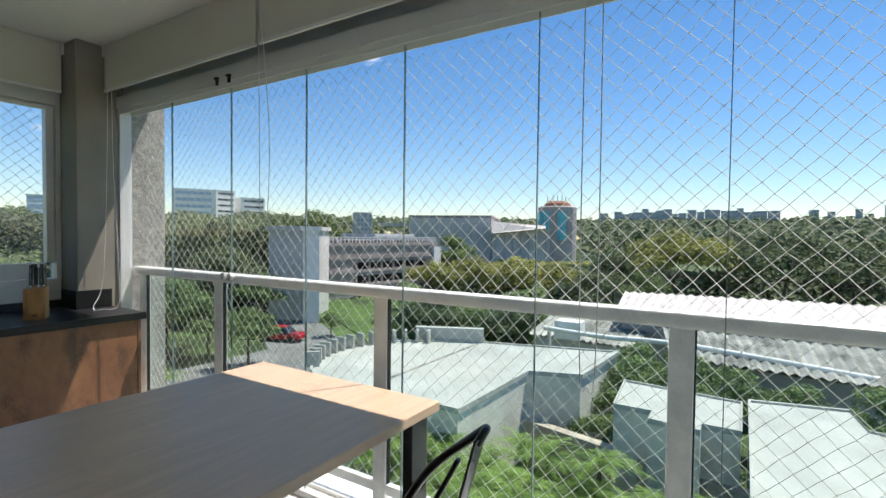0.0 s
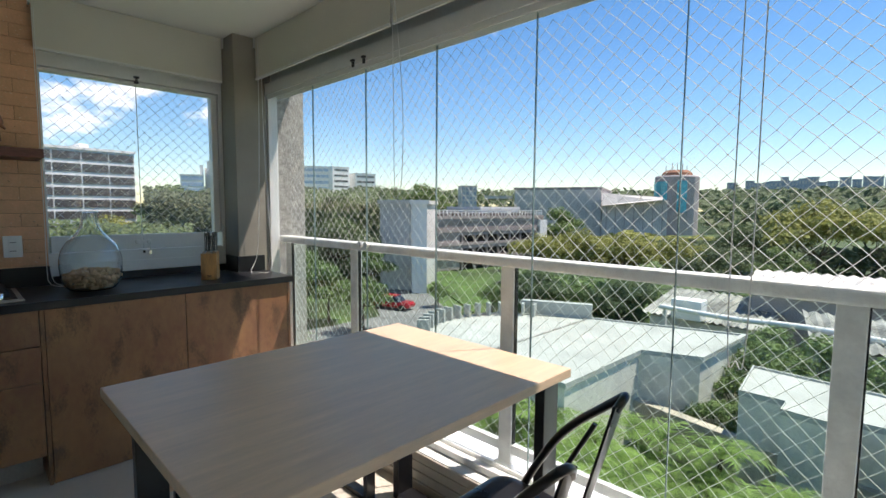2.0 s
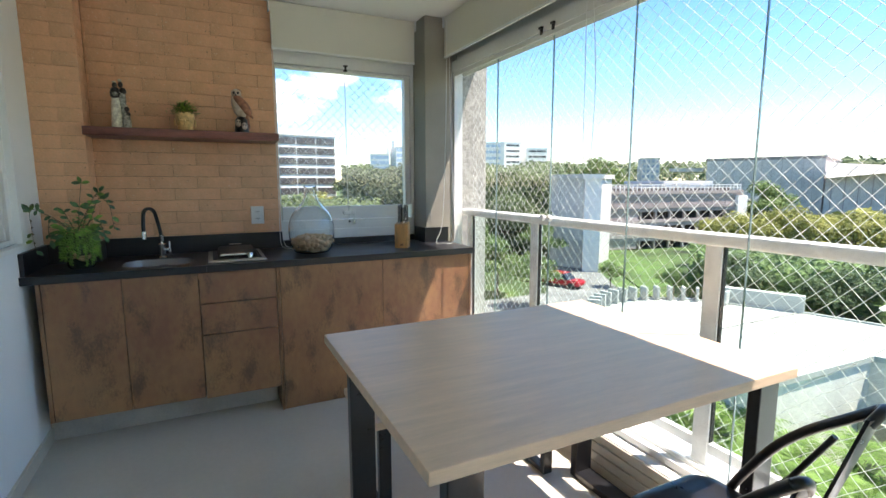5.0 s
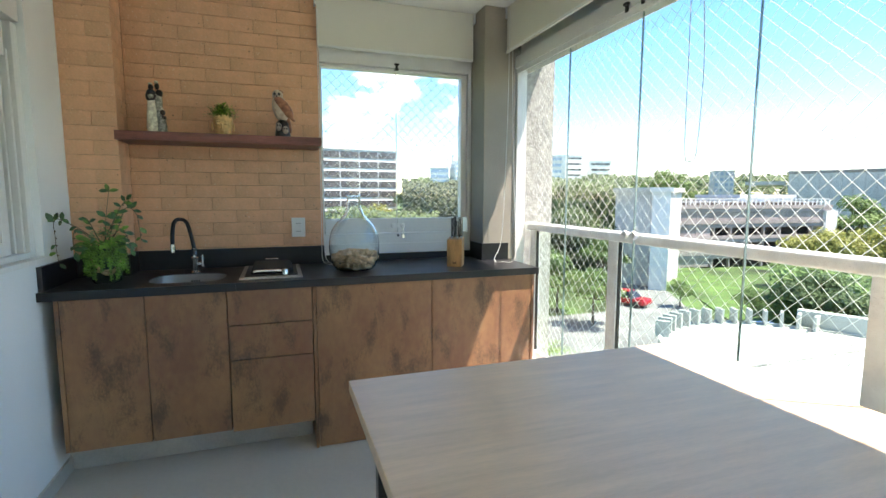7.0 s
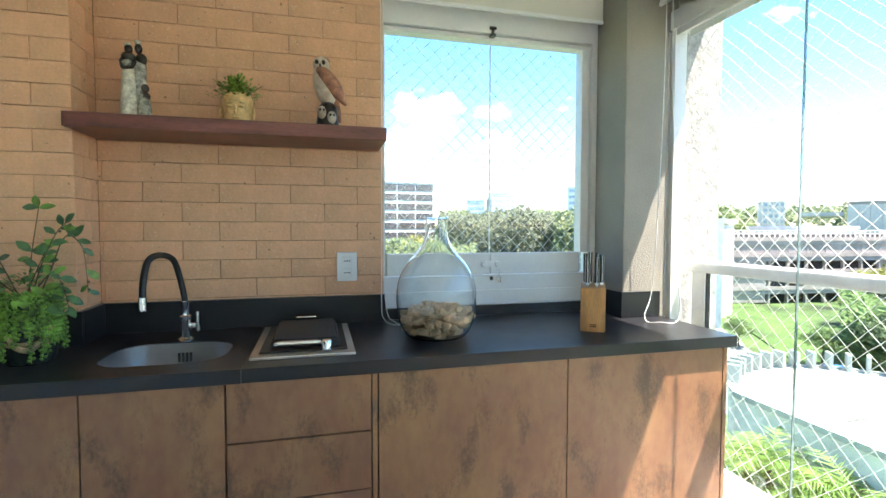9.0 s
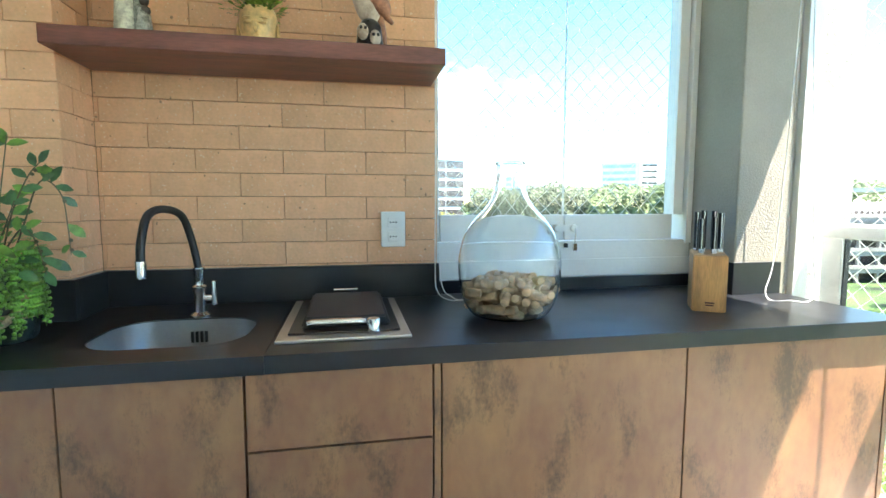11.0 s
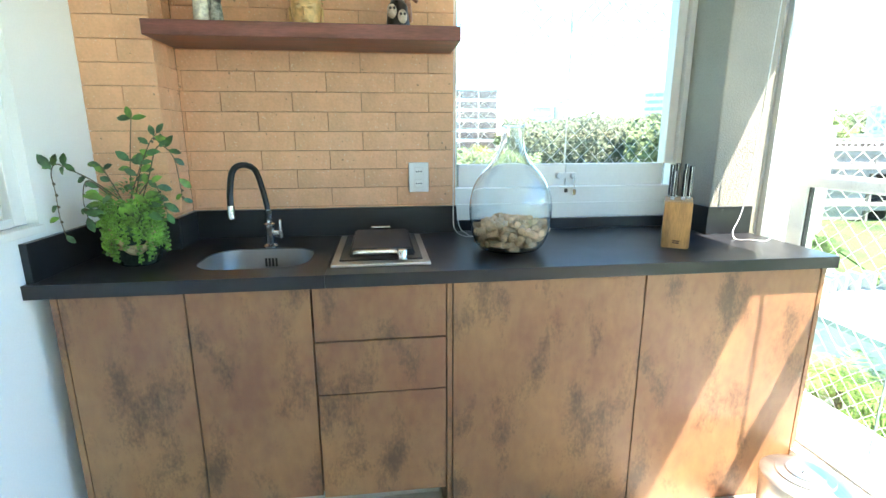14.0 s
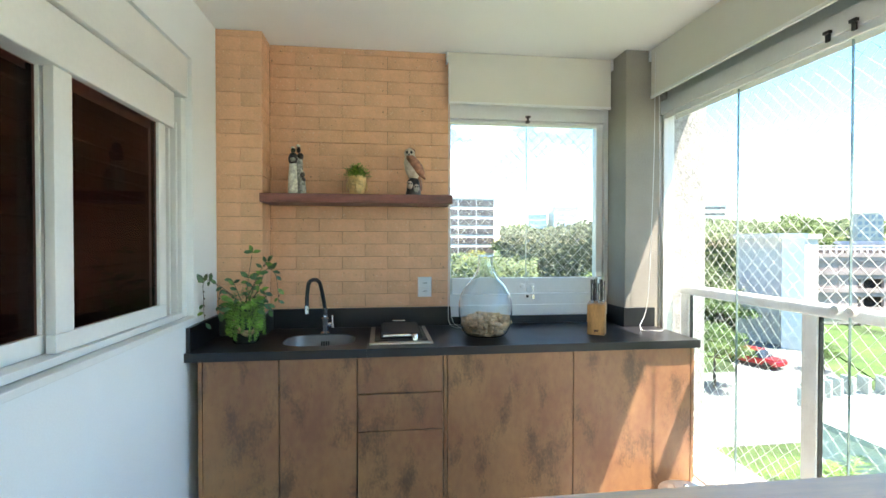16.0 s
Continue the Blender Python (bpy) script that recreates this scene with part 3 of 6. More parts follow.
bm = bmesh.new()
inner = rounded(SX0, SY0, SX1, SY1, 0.10)
cx, cy = (SX0 + SX1) / 2, (SY0 + SY1) / 2
X0, X1, YA, YB = END, 0.022, 0.0, 0.80
outer = []
for x, y in inner:
    dx, dy = x - cx, y - cy
    k = min((X1 - cx) / dx if dx > 1e-6 else (X0 - cx) / dx if dx < -1e-6 else 9e9, (YB - cy) / dy if dy > 1e-6 else (YA - cy) / dy if dy < -1e-6 else 9e9)
    outer.append((cx + dx * k, cy + dy * k))
corners = ((X1, YB), (X0, YB), (X0, YA), (X1, YA))
for c in corners:
    i = min(range(len(outer)), key=lambda q: (outer[q][0] - c[0]) ** 2 + (outer[q][1] - c[1]) ** 2)
    outer[i] = c
for z in (0.88, COUNTER):
    a = [bm.verts.new((x, y, z)) for x, y in inner]
    b = [bm.verts.new((x, y, z)) for x, y in outer]
    for i in range(len(a)):
        j = (i + 1) % len(a)
        bm.faces.new((a[i], a[j], b[j], b[i]))
    if z == 0.88:
        lo = (a, b)
for p, q in ((lo[0], a), (lo[1], b)):
    for i in range(len(p)):
        j = (i + 1) % len(p)
        bm.faces.new((p[i], p[j], q[j], q[i]))
part("sink_slab", bm, GRANITE, top)
part("slab", boxes((END, 0.8005, 0.88, 0.022, 2.475, COUNTER), bevel=0.0015), GRANITE, top)
part("upstand", boxes((END, PIER_Y + 0.02, COUNTER, END + 0.022, 1.28, 1.031), bevel=0.0015), GRANITE, top)
part("upstand", boxes((PIER_X, 0.02, COUNTER, PIER_X + 0.022, PIER_Y + 0.02, 1.031), bevel=0.0015), GRANITE, top)
part("upstand", boxes((END, PIER_Y, COUNTER, PIER_X, PIER_Y + 0.02, 1.031), bevel=0.0015), GRANITE, top)
part("upstand", boxes((PIER_X, 0.0, COUNTER, 0.0, 0.02, 1.031), bevel=0.0015), GRANITE, top)

sink = thing("sink", "oval stainless steel undermount sink", "sink", (cx, cy, 0.775))
bm = bmesh.new()
rings = []
for k, (ins, z) in enumerate(((0.0015, 0.917), (0.003, 0.9), (0.008, 0.82), (0.028, 0.785), (0.07, 0.775))):
    rings.append([bm.verts.new((x, y, z)) for x, y in rounded(SX0 + ins, SY0 + ins, SX1 - ins, SY1 - ins, max(0.03, 0.10 - ins))])
for a, b in zip(rings, rings[1:]):
    for i in range(len(a)):
        bm.faces.new((a[i], a[(i + 1) % len(a)], b[(i + 1) % len(a)], b[i]))
bm.faces.new(rings[-1])
part("bowl", bm, SINK_STEEL, sink, smooth=50)
part("overflow", boxes(*[(SX0 + 0.002, 0.548 + 0.012 * k, 0.855, SX0 + 0.0085, 0.555 + 0.012 * k, 0.885) for k in range(4)]), RUBBER, sink, "dark overflow slots")
part("drain", lathe(bmesh.new(), [(0, 0.779), (0.035, 0.779), (0.042, 0.776)], cx, cy, 24), CHROME, sink)

tap = thing("kitchen_tap", "chrome tap with an arched black hose spout", "tap", (-0.388, 0.566, COUNTER))
part("body", lathe(bmesh.new(), [(0, COUNTER), (0.026, COUNTER), (0.026, 0.926), (0.016, 0.934), (0.015, 0.985), (0.019, 0.99), (0.019, 1.005), (0.013, 1.01), (0.0125, 1.045), (0.015, 1.05), (0.015, 1.058), (0, 1.058)], -0.388, 0.566, 24), CHROME, tap, smooth=40)
part("hose", tube(bmesh.new(), curve([(-0.388, 0.566, 1.05), (-0.385, 0.553, 1.13), (-0.355, 0.54, 1.20), (-0.294, 0.518, 1.220), (-0.230, 0.503, 1.205), (-0.192, 0.50, 1.145), (-0.183, 0.50, 1.10)], 8), 0.0098, 14), RUBBER, tap, "black ribbed hose", smooth=60)
part("nozzle", lathe(bmesh.new(), [(0, 1.058), (0.0105, 1.058), (0.0118, 1.064), (0.0118, 1.10), (0, 1.104)], -0.183, 0.50, 20), CHROME, tap, smooth=40)
bm = tube(bmesh.new(), [(-0.388, 0.565, 0.972), (-0.384, 0.60, 0.972)], 0.009, 14)
tube(bm, [(-0.380, 0.606, 0.955), (-0.378, 0.606, 1.02)], [0.008, 0.006], 12)
part("lever", bm, CHROME, tap, smooth=40)

GRILL_LID = surface("grill_lid", (0.035, 0.035, 0.037), 0.5, vary=0.1, scale=12, fine=80, bump=0.02, alpha_spec=0.3)
KNIFE_STEEL = surface("knife_steel", (0.5, 0.5, 0.5), 0.25, metal=1.0, vary=0.05, scale=20, fine=90, bump=0.02)
grill = thing("countertop_grill", "built-in electric grill with a black lid and steel frame", "grill", (-0.29, 0.967, COUNTER))
part("frame", boxes((-0.545, 0.81, COUNTER, -0.085, 1.119, 0.929), bevel=0.003), STEEL, grill)
part("glass_plate", boxes((-0.52, 0.834, 0.929, -0.125, 1.096, 0.934), bevel=0.002), BLACK_STEEL, grill)
bm = bmesh.new()
va = [bm.verts.new(p) for p in ((-0.46, 0.858, 0.934), (-0.16, 0.858, 0.934), (-0.16, 1.078, 0.934), (-0.46, 1.078, 0.934))]
vb = [bm.verts.new(p) for p in ((-0.44, 0.872, 0.972), (-0.18, 0.868, 0.957), (-0.18, 1.068, 0.957), (-0.44, 1.064, 0.972))]
bm.faces.new(vb)
bm.faces.new(va[::-1])
for i in range(4):
    bm.faces.new((va[i], va[(i + 1) % 4], vb[(i + 1) % 4], vb[i]))
bmesh.ops.bevel(bm, geom=bm.edges[:], offset=0.006, segments=2, affect="EDGES")
part("lid", bm, GRILL_LID, grill, smooth=35)
bm = tube(bmesh.new(), [(-0.152, 0.878, 0.948), (-0.148, 0.89, 0.952), (-0.148, 1.0, 0.952), (-0.152, 1.012, 0.948)], 0.008, 12)
part("handle", bm, CHROME, grill, smooth=50)
bm = lathe(bmesh.new(), [(0, 0), (0.016, 0), (0.0155, 0.026), (0.013, 0.029), (0, 0.029)], seg=24)
bmesh.ops.translate(bm, verts=bm.verts, vec=(-0.122, 1.032, 0.934))
part("knob", bm, CHROME, grill, smooth=40)
part("hinge_bar", tube(bmesh.new(), [(-0.445, 0.93, 0.978), (-0.445, 1.0, 0.978)], 0.004, 8), CHROME, grill)

grill.location.x += 0.03

outlet = thing("power_outlet", "white double power outlet plate on the bricks", "outlet", (END, 1.123, 1.15))
pl = part("plate", boxes((END, 1.083, 1.09, END + 0.012, 1.164, 1.209), bevel=0.003), WHITE_PLASTIC, outlet)
for z in (1.125, 1.173):
    s = part("socket", boxes((END + 0.0115, 1.105, z - 0.017, END + 0.0155, 1.142, z + 0.017), bevel=0.002), WHITE_PLASTIC, outlet)
    part("holes", boxes(*[(END + 0.0152, 1.1235 + d - 0.0025, z - 0.0025, END + 0.0158, 1.1235 + d + 0.0025, z + 0.0025) for d in (-0.0095, 0, 0.0095)]), RUBBER, s, "small dark pin holes")

# demijohn with corks
JAR = bpy.data.materials.new("jar_glass")
JAR.use_nodes = True
jn, jl = JAR.node_tree.nodes, JAR.node_tree.links
jg = jn.new("ShaderNodeBsdfGlass")
jg.inputs["IOR"].default_value, jg.inputs["Roughness"].default_value, jg.inputs["Color"].default_value = 1.45, 0.0, (0.975, 0.99, 0.995, 1)
jl.new(jg.outputs[0], jn["Material Output"].inputs["Surface"])
JX, JY = -0.235, 1.416
jar = thing("demijohn", "clear glass demijohn half full of wine corks", "glass jar", (JX, JY, COUNTER))
prof = [(0.0, 0.925), (0.06, 0.924), (0.09, 0.923), (0.11, 0.934), (0.128, 0.965), (0.139, 1.01), (0.143, 1.06), (0.14, 1.10), (0.128, 1.145), (0.104, 1.185), (0.072, 1.22), (0.051, 1.25), (0.041, 1.285), (0.038, 1.325), (0.038, 1.341)]
outer = [(max(0.0, p.x), p.y) for p in curve([(r, z, 0) for r, z in prof], 4)]
wall = 0.0028
inner = []
for k, (r, z) in enumerate(outer):
    (ra, za), (rb, zb) = outer[max(0, k - 1)], outer[min(len(outer) - 1, k + 1)]
    dr, dz = rb - ra, zb - za
    n = math.hypot(dr, dz)
    inner.append((max(0.0, r - wall * dz / n) if r > 0 else 0.0, z + wall * dr / n))
part("glass", lathe(bmesh.new(), outer + inner[::-1], JX, JY, 72), JAR, jar, smooth=60).visible_shadow = False
lip = part("lip", tube(bmesh.new(), [(JX + 0.039 * math.cos(radians(d)), JY + 0.039 * math.sin(radians(d)), 1.344) for d in range(0, 361, 10)], 0.0038, 10), JAR, jar, "rounded glass lip", smooth=60)
lip.visible_shadow = False
CORK = surface("cork", (0.82, 0.55, 0.33), 0.9, vary=0.2, scale=25, fine=160, bump=0.4, per_piece=0.12)
rng = random.Random(11)
cork_bm = bmesh.new()
lathe(cork_bm, [(0, -0.0225), (0.0102, -0.0225), (0.0116, -0.021), (0.0116, 0.021), (0.0102, 0.0225), (0, 0.0225)], 0, 0, 12)
cork_me = mesh_of("cork", cork_bm, CORK, 45)
placed = []
for k in range(6000):
    lay = rng.random()
    z = 0.939 + 0.088 * lay
    rmax = (0.09 if z < 0.95 else 0.11 if z < 0.985 else 0.121) - max(0, z - 1.005) * 1.0
    a, rr = rng.uniform(0, 2 * math.pi), rmax * math.sqrt(rng.random())
    p = Vector((JX + rr * math.cos(a), JY + rr * math.sin(a), z))
    if all((p - q).length > 0.0252 for q in placed):
        placed.append(p)
    if len(placed) > 112:
        break
for p in placed:
    c = new("cork", cork_me)
    tagged(c, "pale brown wine cork inside the glass demijohn", "cork", "corks in the demijohn")
    c.matrix_basis = Matrix.Translation(p) @ Euler((rng.uniform(1.2, 1.95), rng.uniform(-0.3, 0.3), rng.uniform(0, 6.28))).to_matrix().to_4x4()

# knife block
BLOCK = surface("block_wood", (0.55, 0.285, 0.10), 0.42, vary=0.25, scale=6, fine=60, bump=0.04, stretch=(5, 5, 0.7))
kb = thing("knife_block", "light wooden knife block with steel-handled knives", "knife block", (-0.205, 2.027, COUNTER))
KR = Matrix.Rotation(radians(-31), 4, "Z")


def turned(bm, about, m):
    bmesh.ops.transform(bm, matrix=Matrix.Translation(about) @ m @ Matrix.Translation(-Vector(about)), verts=bm.verts)
    return bm


bm = bmesh.new()
box(bm, -0.25, 1.981, COUNTER, -0.155, 2.071, 1.09)
for v in bm.verts:
    if v.co.z > 1.0:
        v.co.z += 0.006 * (-(v.co.x + 0.2)) / 0.05
bmesh.ops.bevel(bm, geom=bm.edges[:], offset=0.003, segments=2, affect="EDGES")
part("block", turned(bm, (-0.205, 2.027, 0), KR), BLOCK, kb, smooth=35)
for dx, dy, h in ((-0.03, -0.03, 0.125), (-0.03, -0.012, 0.13), (-0.032, 0.016, 0.128), (0.008, -0.022, 0.105), (0.008, 0.012, 0.11), (-0.012, 0.031, 0.122)):
    x, y = -0.205 + dx, 2.027 + dy
    bm = tube(bmesh.new(), [(x, y, 1.085), (x, y, 1.10), (x - 0.004, y, 1.085 + h * 0.6), (x - 0.002, y, 1.085 + h)], [0.0055, 0.0075, 0.008, 0.0085], 10)
    k = part("knife_handle", turned(bm, (-0.205, 2.027, 0), KR), BLACK_STEEL, kb, smooth=50)
    bm = boxes((x - 0.0105, y - 0.002, 1.086, x + 0.0095, y + 0.002, 1.084 + h), (x - 0.0105, y - 0.0075, 1.086, x + 0.0095, y + 0.0075, 1.102), bevel=0.0015)
    part("tang", turned(bm, (-0.205, 2.027, 0), KR), KNIFE_STEEL, k, "bright steel tang and bolster")
bm = boxes((-0.1545, 2.015, 0.945, -0.1538, 2.04, 0.949), (-0.1545, 2.017, 0.938, -0.1538, 2.038, 0.942))
part("printed_mark", turned(bm, (-0.205, 2.027, 0), KR), SHUTTER, kb, "small dark printed mark")

# ---- plants ----
LEAF = surface("leaf", (0.16, 0.32, 0.05), 0.45, vary=0.45, scale=14, fine=60, bump=0.1, per_piece=0.0)
LEAF_DARK = surface("leaf_dark", (0.08, 0.2, 0.07), 0.4, vary=0.4, scale=14, fine=60, bump=0.1)
PEARL = surface("pearl_leaf", (0.17, 0.36, 0.045), 0.45, vary=0.4, scale=30, fine=90, bump=0.05)
STEM = surface("stem", (0.14, 0.12, 0.06), 0.7, vary=0.3)
POT = surface("pot_glaze", (0.035, 0.045, 0.04), 0.2, vary=0.3, scale=8)
ROPE = surface("rope", (0.42, 0.30, 0.18), 0.95, vary=0.3, scale=60, fine=300, bump=0.8)


def leaf(bm, base, way, up, length, width, fold=0.25, droop=0.3):
    """A pointed, folded leaf of eight faces."""
    way, up = Vector(way).normalized(), Vector(up)
    side = way.cross(up).normalized()
    up = side.cross(way).normalized()
    rows = []
    for t, w in ((0, 0.05), (0.3, 0.85), (0.6, 1.0), (0.85, 0.55), (1, 0.02)):
        c = Vector(base) + way * length * t - up * droop * length * t * t
        rows.append((bm.verts.new(c + side * width * w / 2 + up * fold * width * w / 2), bm.verts.new(c), bm.verts.new(c - side * width * w / 2 + up * fold * width * w / 2)))
    for a, b in zip(rows, rows[1:]):
        bm.faces.new((a[0], a[1], b[1], b[0]))
        bm.faces.new((a[1], a[2], b[2], b[1]))


rng = random.Random(5)
PX, PY = -0.2, 0.205
plant = thing("potted_plant", "leafy trailing plant in a dark roped glass pot", "potted plant", (PX, PY, COUNTER))
pot = part("pot", lathe(bmesh.new(), [(0, 0.922), (0.052, 0.922), (0.06, 0.93), (0.068, 0.98), (0.074, 1.06), (0.07, 1.10), (0.064, 1.10), (0.064, 1.07), (0, 1.07)], PX, PY, 28), POT, plant, smooth=45)
for a0 in (20, 200):
    pts = [(PX + 0.078 * math.cos(radians(a0 + d)), PY + 0.078 * math.sin(radians(a0 + d)), 1.045 - 0.075 * math.cos(radians(d * 1.9))) for d in range(-48, 49, 8)]
    part("rope", tube(bmesh.new(), pts, 0.008, 8), ROPE, pot, "twisted rope handle", smooth=50)
part("rope", tube(bmesh.new(), [(PX + 0.07 * math.cos(radians(d)), PY + 0.07 * math.sin(radians(d)), 0.985) for d in range(0, 365, 15)], 0.007, 8), ROPE, pot, "twisted rope band", smooth=50)
leaves, dark = bmesh.new(), bmesh.new()


def twig(pts, spots, bm, berries=()):
    """A bare stem with single leaves at (share of its length, bearing, rise, length)."""
    line = curve([(PX + x, PY + y, z) for x, y, z in pts], 8)
    stem = bmesh.new()
    tube(stem, line, [0.0021 * (1 - 0.5 * i / len(line)) for i in range(len(line))], 5)
    for share, bearing, rise, size in spots:
        p = line[int(share * (len(line) - 1))]
        a = radians(bearing)
        leaf(bm if rng.random() < 0.7 else leaves, p, (0.35 * math.sin(a * 3), math.cos(a), rise), (1, 0.1, 0.5), size * 0.88, size * 0.44, 0.2, rng.uniform(0.0, 0.3))
    for share in berries:
        bmesh.ops.create_icosphere(stem, subdivisions=1, radius=0.0045, matrix=Matrix.Translation(line[int(share * (len(line) - 1))] + Vector((0.003, 0.004, -0.004))))
    part("stem", stem, STEM, plant, smooth=60)


twig([(0, 0, 1.08), (0.005, 0.012, 1.22), (0, 0.035, 1.385)], [(0.99, 180, 0.15, 0.05), (0.99, 0, 0.3, 0.045), (0.98, 120, 1.6, 0.045), (0.6, 170, 0.9, 0.055), (0.6, 0, 0.45, 0.062), (0.56, 180, -0.1, 0.04)], dark)
twig([(0, -0.03, 1.12), (0.03, -0.08, 1.18), (0.04, -0.13, 1.215), (0.05, -0.165, 1.235), (0.055, -0.18, 1.21), (0.055, -0.178, 1.15), (0.06, -0.175, 1.08), (0.06, -0.165, 1.01)], [(0.2, 200, -0.4, 0.045), (0.28, 140, 0.9, 0.04), (0.36, 90, 1.6, 0.045), (0.36, 220, -0.9, 0.04), (0.5, 60, 1.5, 0.045), (0.52, 200, 0.3, 0.05), (0.55, 150, 1.5, 0.06), (0.8, 190, -0.7, 0.04), (0.98, 10, -0.9, 0.04), (0.86, 170, -0.3, 0.04)], dark, (0.65, 0.72, 0.8, 0.88))
twig([(0.02, -0.05, 1.14), (0.03, -0.10, 1.185), (0.04, -0.115, 1.13), (0.045, -0.105, 1.06)], [(0.3, 200, -0.6, 0.04), (0.45, 330, -0.4, 0.04), (0.95, 290, -1.6, 0.055), (0.8, 200, -1, 0.035)], dark, (0.6, 0.8))
twig([(0, 0.03, 1.12), (0.02, 0.07, 1.2), (0.02, 0.095, 1.27), (0.025, 0.12, 1.285), (0.03, 0.15, 1.25), (0.035, 0.16, 1.18), (0.04, 0.165, 1.12)], [(0.3, 160, 0.5, 0.045), (0.42, 30, 0.4, 0.045), (0.48, 95, 1.6, 0.042), (0.55, 40, 1.1, 0.05), (0.6, 0, -0.2, 0.04), (0.68, 330, -0.8, 0.04), (0.82, 330, -0.9, 0.05), (0.98, 340, -0.4, 0.035), (0.95, 220, -0.6, 0.035)], dark, (0.7, 0.9, 0.97))
twig([(0.03, 0.03, 1.13), (0.05, 0.08, 1.18), (0.06, 0.11, 1.15), (0.06, 0.125, 1.08)], [(0.25, 100, 1.2, 0.04), (0.4, 30, 0.5, 0.045), (0.55, 330, -0.2, 0.05), (0.7, 200, -0.4, 0.04), (0.85, 350, -0.6, 0.045), (0.98, 300, -1.2, 0.045), (0.6, 120, 0.6, 0.04)], dark, (0.65, 0.75, 0.9))
twig([(0.02, 0.02, 1.12), (0.03, 0.05, 1.21), (0.03, 0.085, 1.29), (0.035, 0.115, 1.325)], [(0.35, 30, 0.6, 0.045), (0.45, 190, 0.5, 0.045), (0.58, 20, 0.2, 0.05), (0.7, 170, 0.8, 0.04), (0.8, 350, 0.1, 0.045), (0.9, 120, 1.4, 0.04), (0.99, 40, 0.9, 0.045)], dark, (0.75, 0.85))
twig([(0.01, 0.0, 1.12), (0.025, 0.035, 1.19), (0.035, 0.06, 1.24)], [(0.3, 200, 0.4, 0.045), (0.45, 20, 0.5, 0.05), (0.6, 160, 0.7, 0.045), (0.75, 340, 0.0, 0.045), (0.9, 100, 1.2, 0.045), (0.99, 30, 0.3, 0.04)], dark)
twig([(0.03, -0.01, 1.12), (0.045, -0.035, 1.2), (0.05, -0.05, 1.235)], [(0.4, 200, 0.3, 0.045), (0.6, 150, 0.9, 0.045), (0.75, 20, 0.4, 0.04), (0.95, 180, 0.2, 0.045)], dark)
for k in range(22):
    a = rng.uniform(-1.6, 2.2)
    r = rng.uniform(0.06, 0.085)
    leaf(leaves if k % 2 else dark, (PX + r * math.cos(a), PY + r * math.sin(a), rng.uniform(1.05, 1.15)), (0.5 * math.cos(a), math.sin(a) + rng.uniform(-0.5, 0.5), rng.uniform(-0.7, 0.5)), (1, 0, 0.6), rng.uniform(0.035, 0.055), rng.uniform(0.018, 0.026))
for k in range(170):
    a, r = rng.uniform(0, 6.28), 0.08 * math.sqrt(rng.random())
    leaf(leaves, (PX + r * math.cos(a), PY + r * math.sin(a), 1.10 + 0.065 * (1 - (r / 0.085) ** 2) + rng.uniform(-0.01, 0.02)), (math.cos(a), math.sin(a), rng.uniform(0.2, 1.6)), (0, 0, 1), rng.uniform(0.012, 0.026), rng.uniform(0.006, 0.011))


def blob(bm, c, r):
    m = Matrix.Translation(c) @ Matrix.Diagonal((r, r, r, 1))
    bmesh.ops.create_icosphere(bm, subdivisions=1, radius=1.0, matrix=m)


STRANDS = [(math.radians(rng.uniform(-75, 110)), rng.uniform(0.09, 0.175)) for _ in range(34)]
for a, drop in STRANDS:
    x, y = PX + 0.073 * math.cos(a), PY + 0.073 * math.sin(a)
    pearls = bmesh.new()
    tube(pearls, [(x, y, 1.128), (x + 0.012 * math.cos(a), y + 0.012 * math.sin(a), max(0.93, 1.105 - drop))], 0.0012, 5)
    for k in range(int((drop + 0.025) / 0.0052)):
        z = 1.13 - 0.0052 * k
        if z < 0.928:
            break
        o = 0.008 * (k / 28)
        q = 2.4 * k
        blob(pearls, (x + (0.0055 + o) * math.cos(a) + 0.0055 * math.cos(q), y + (0.0055 + o) * math.sin(a) + 0.0055 * math.sin(q), z), rng.uniform(0.0042, 0.006))
    part("hanging_strand", pearls, PEARL, plant, "bright green beaded hanging strand", smooth=80)
part("leaves", leaves, LEAF, plant, smooth=80)
part("dark_leaves", dark, LEAF_DARK, plant, smooth=80)

# ---- shelf and what stands on it ----
shelf = thing("wall_shelf", "thick dark brown wooden wall shelf", "shelf", (-0.47, 0.75, 1.626))
part("board", boxes((END, 0.238, 1.626, -0.337, 1.256, 1.673), bevel=0.003), SHELF_WOOD, shelf)
SZ = 1.673


CERAMIC = surface("cream_glaze", (0.80, 0.72, 0.58), 0.25, vary=0.35, scale=60, fine=200, bump=0.25, dark=(0.46, 0.41, 0.33))
DARK_GLAZE = surface("dark_glaze", (0.035, 0.022, 0.018), 0.3, vary=0.4, scale=40, fine=150, bump=0.1)
GREY_GLAZE = surface("grey_glaze", (0.46, 0.44, 0.37), 0.25, vary=0.4, scale=70, fine=220, bump=0.3, dark=(0.12, 0.13, 0.11))
OWL = surface("owl_cream", (0.66, 0.56, 0.45), 0.45, vary=0.15, scale=30, fine=140, bump=0.2, dark=(0.42, 0.30, 0.22))
OWL_BROWN = surface("owl_brown", (0.40, 0.17, 0.09), 0.45, vary=0.3, scale=45, fine=160, bump=0.25, dark=(0.17, 0.065, 0.04))
GOLD = surface("gold_paint", (0.86, 0.55, 0.24), 0.38, metal=0.2, vary=0.2, scale=20, fine=80, bump=0.1)
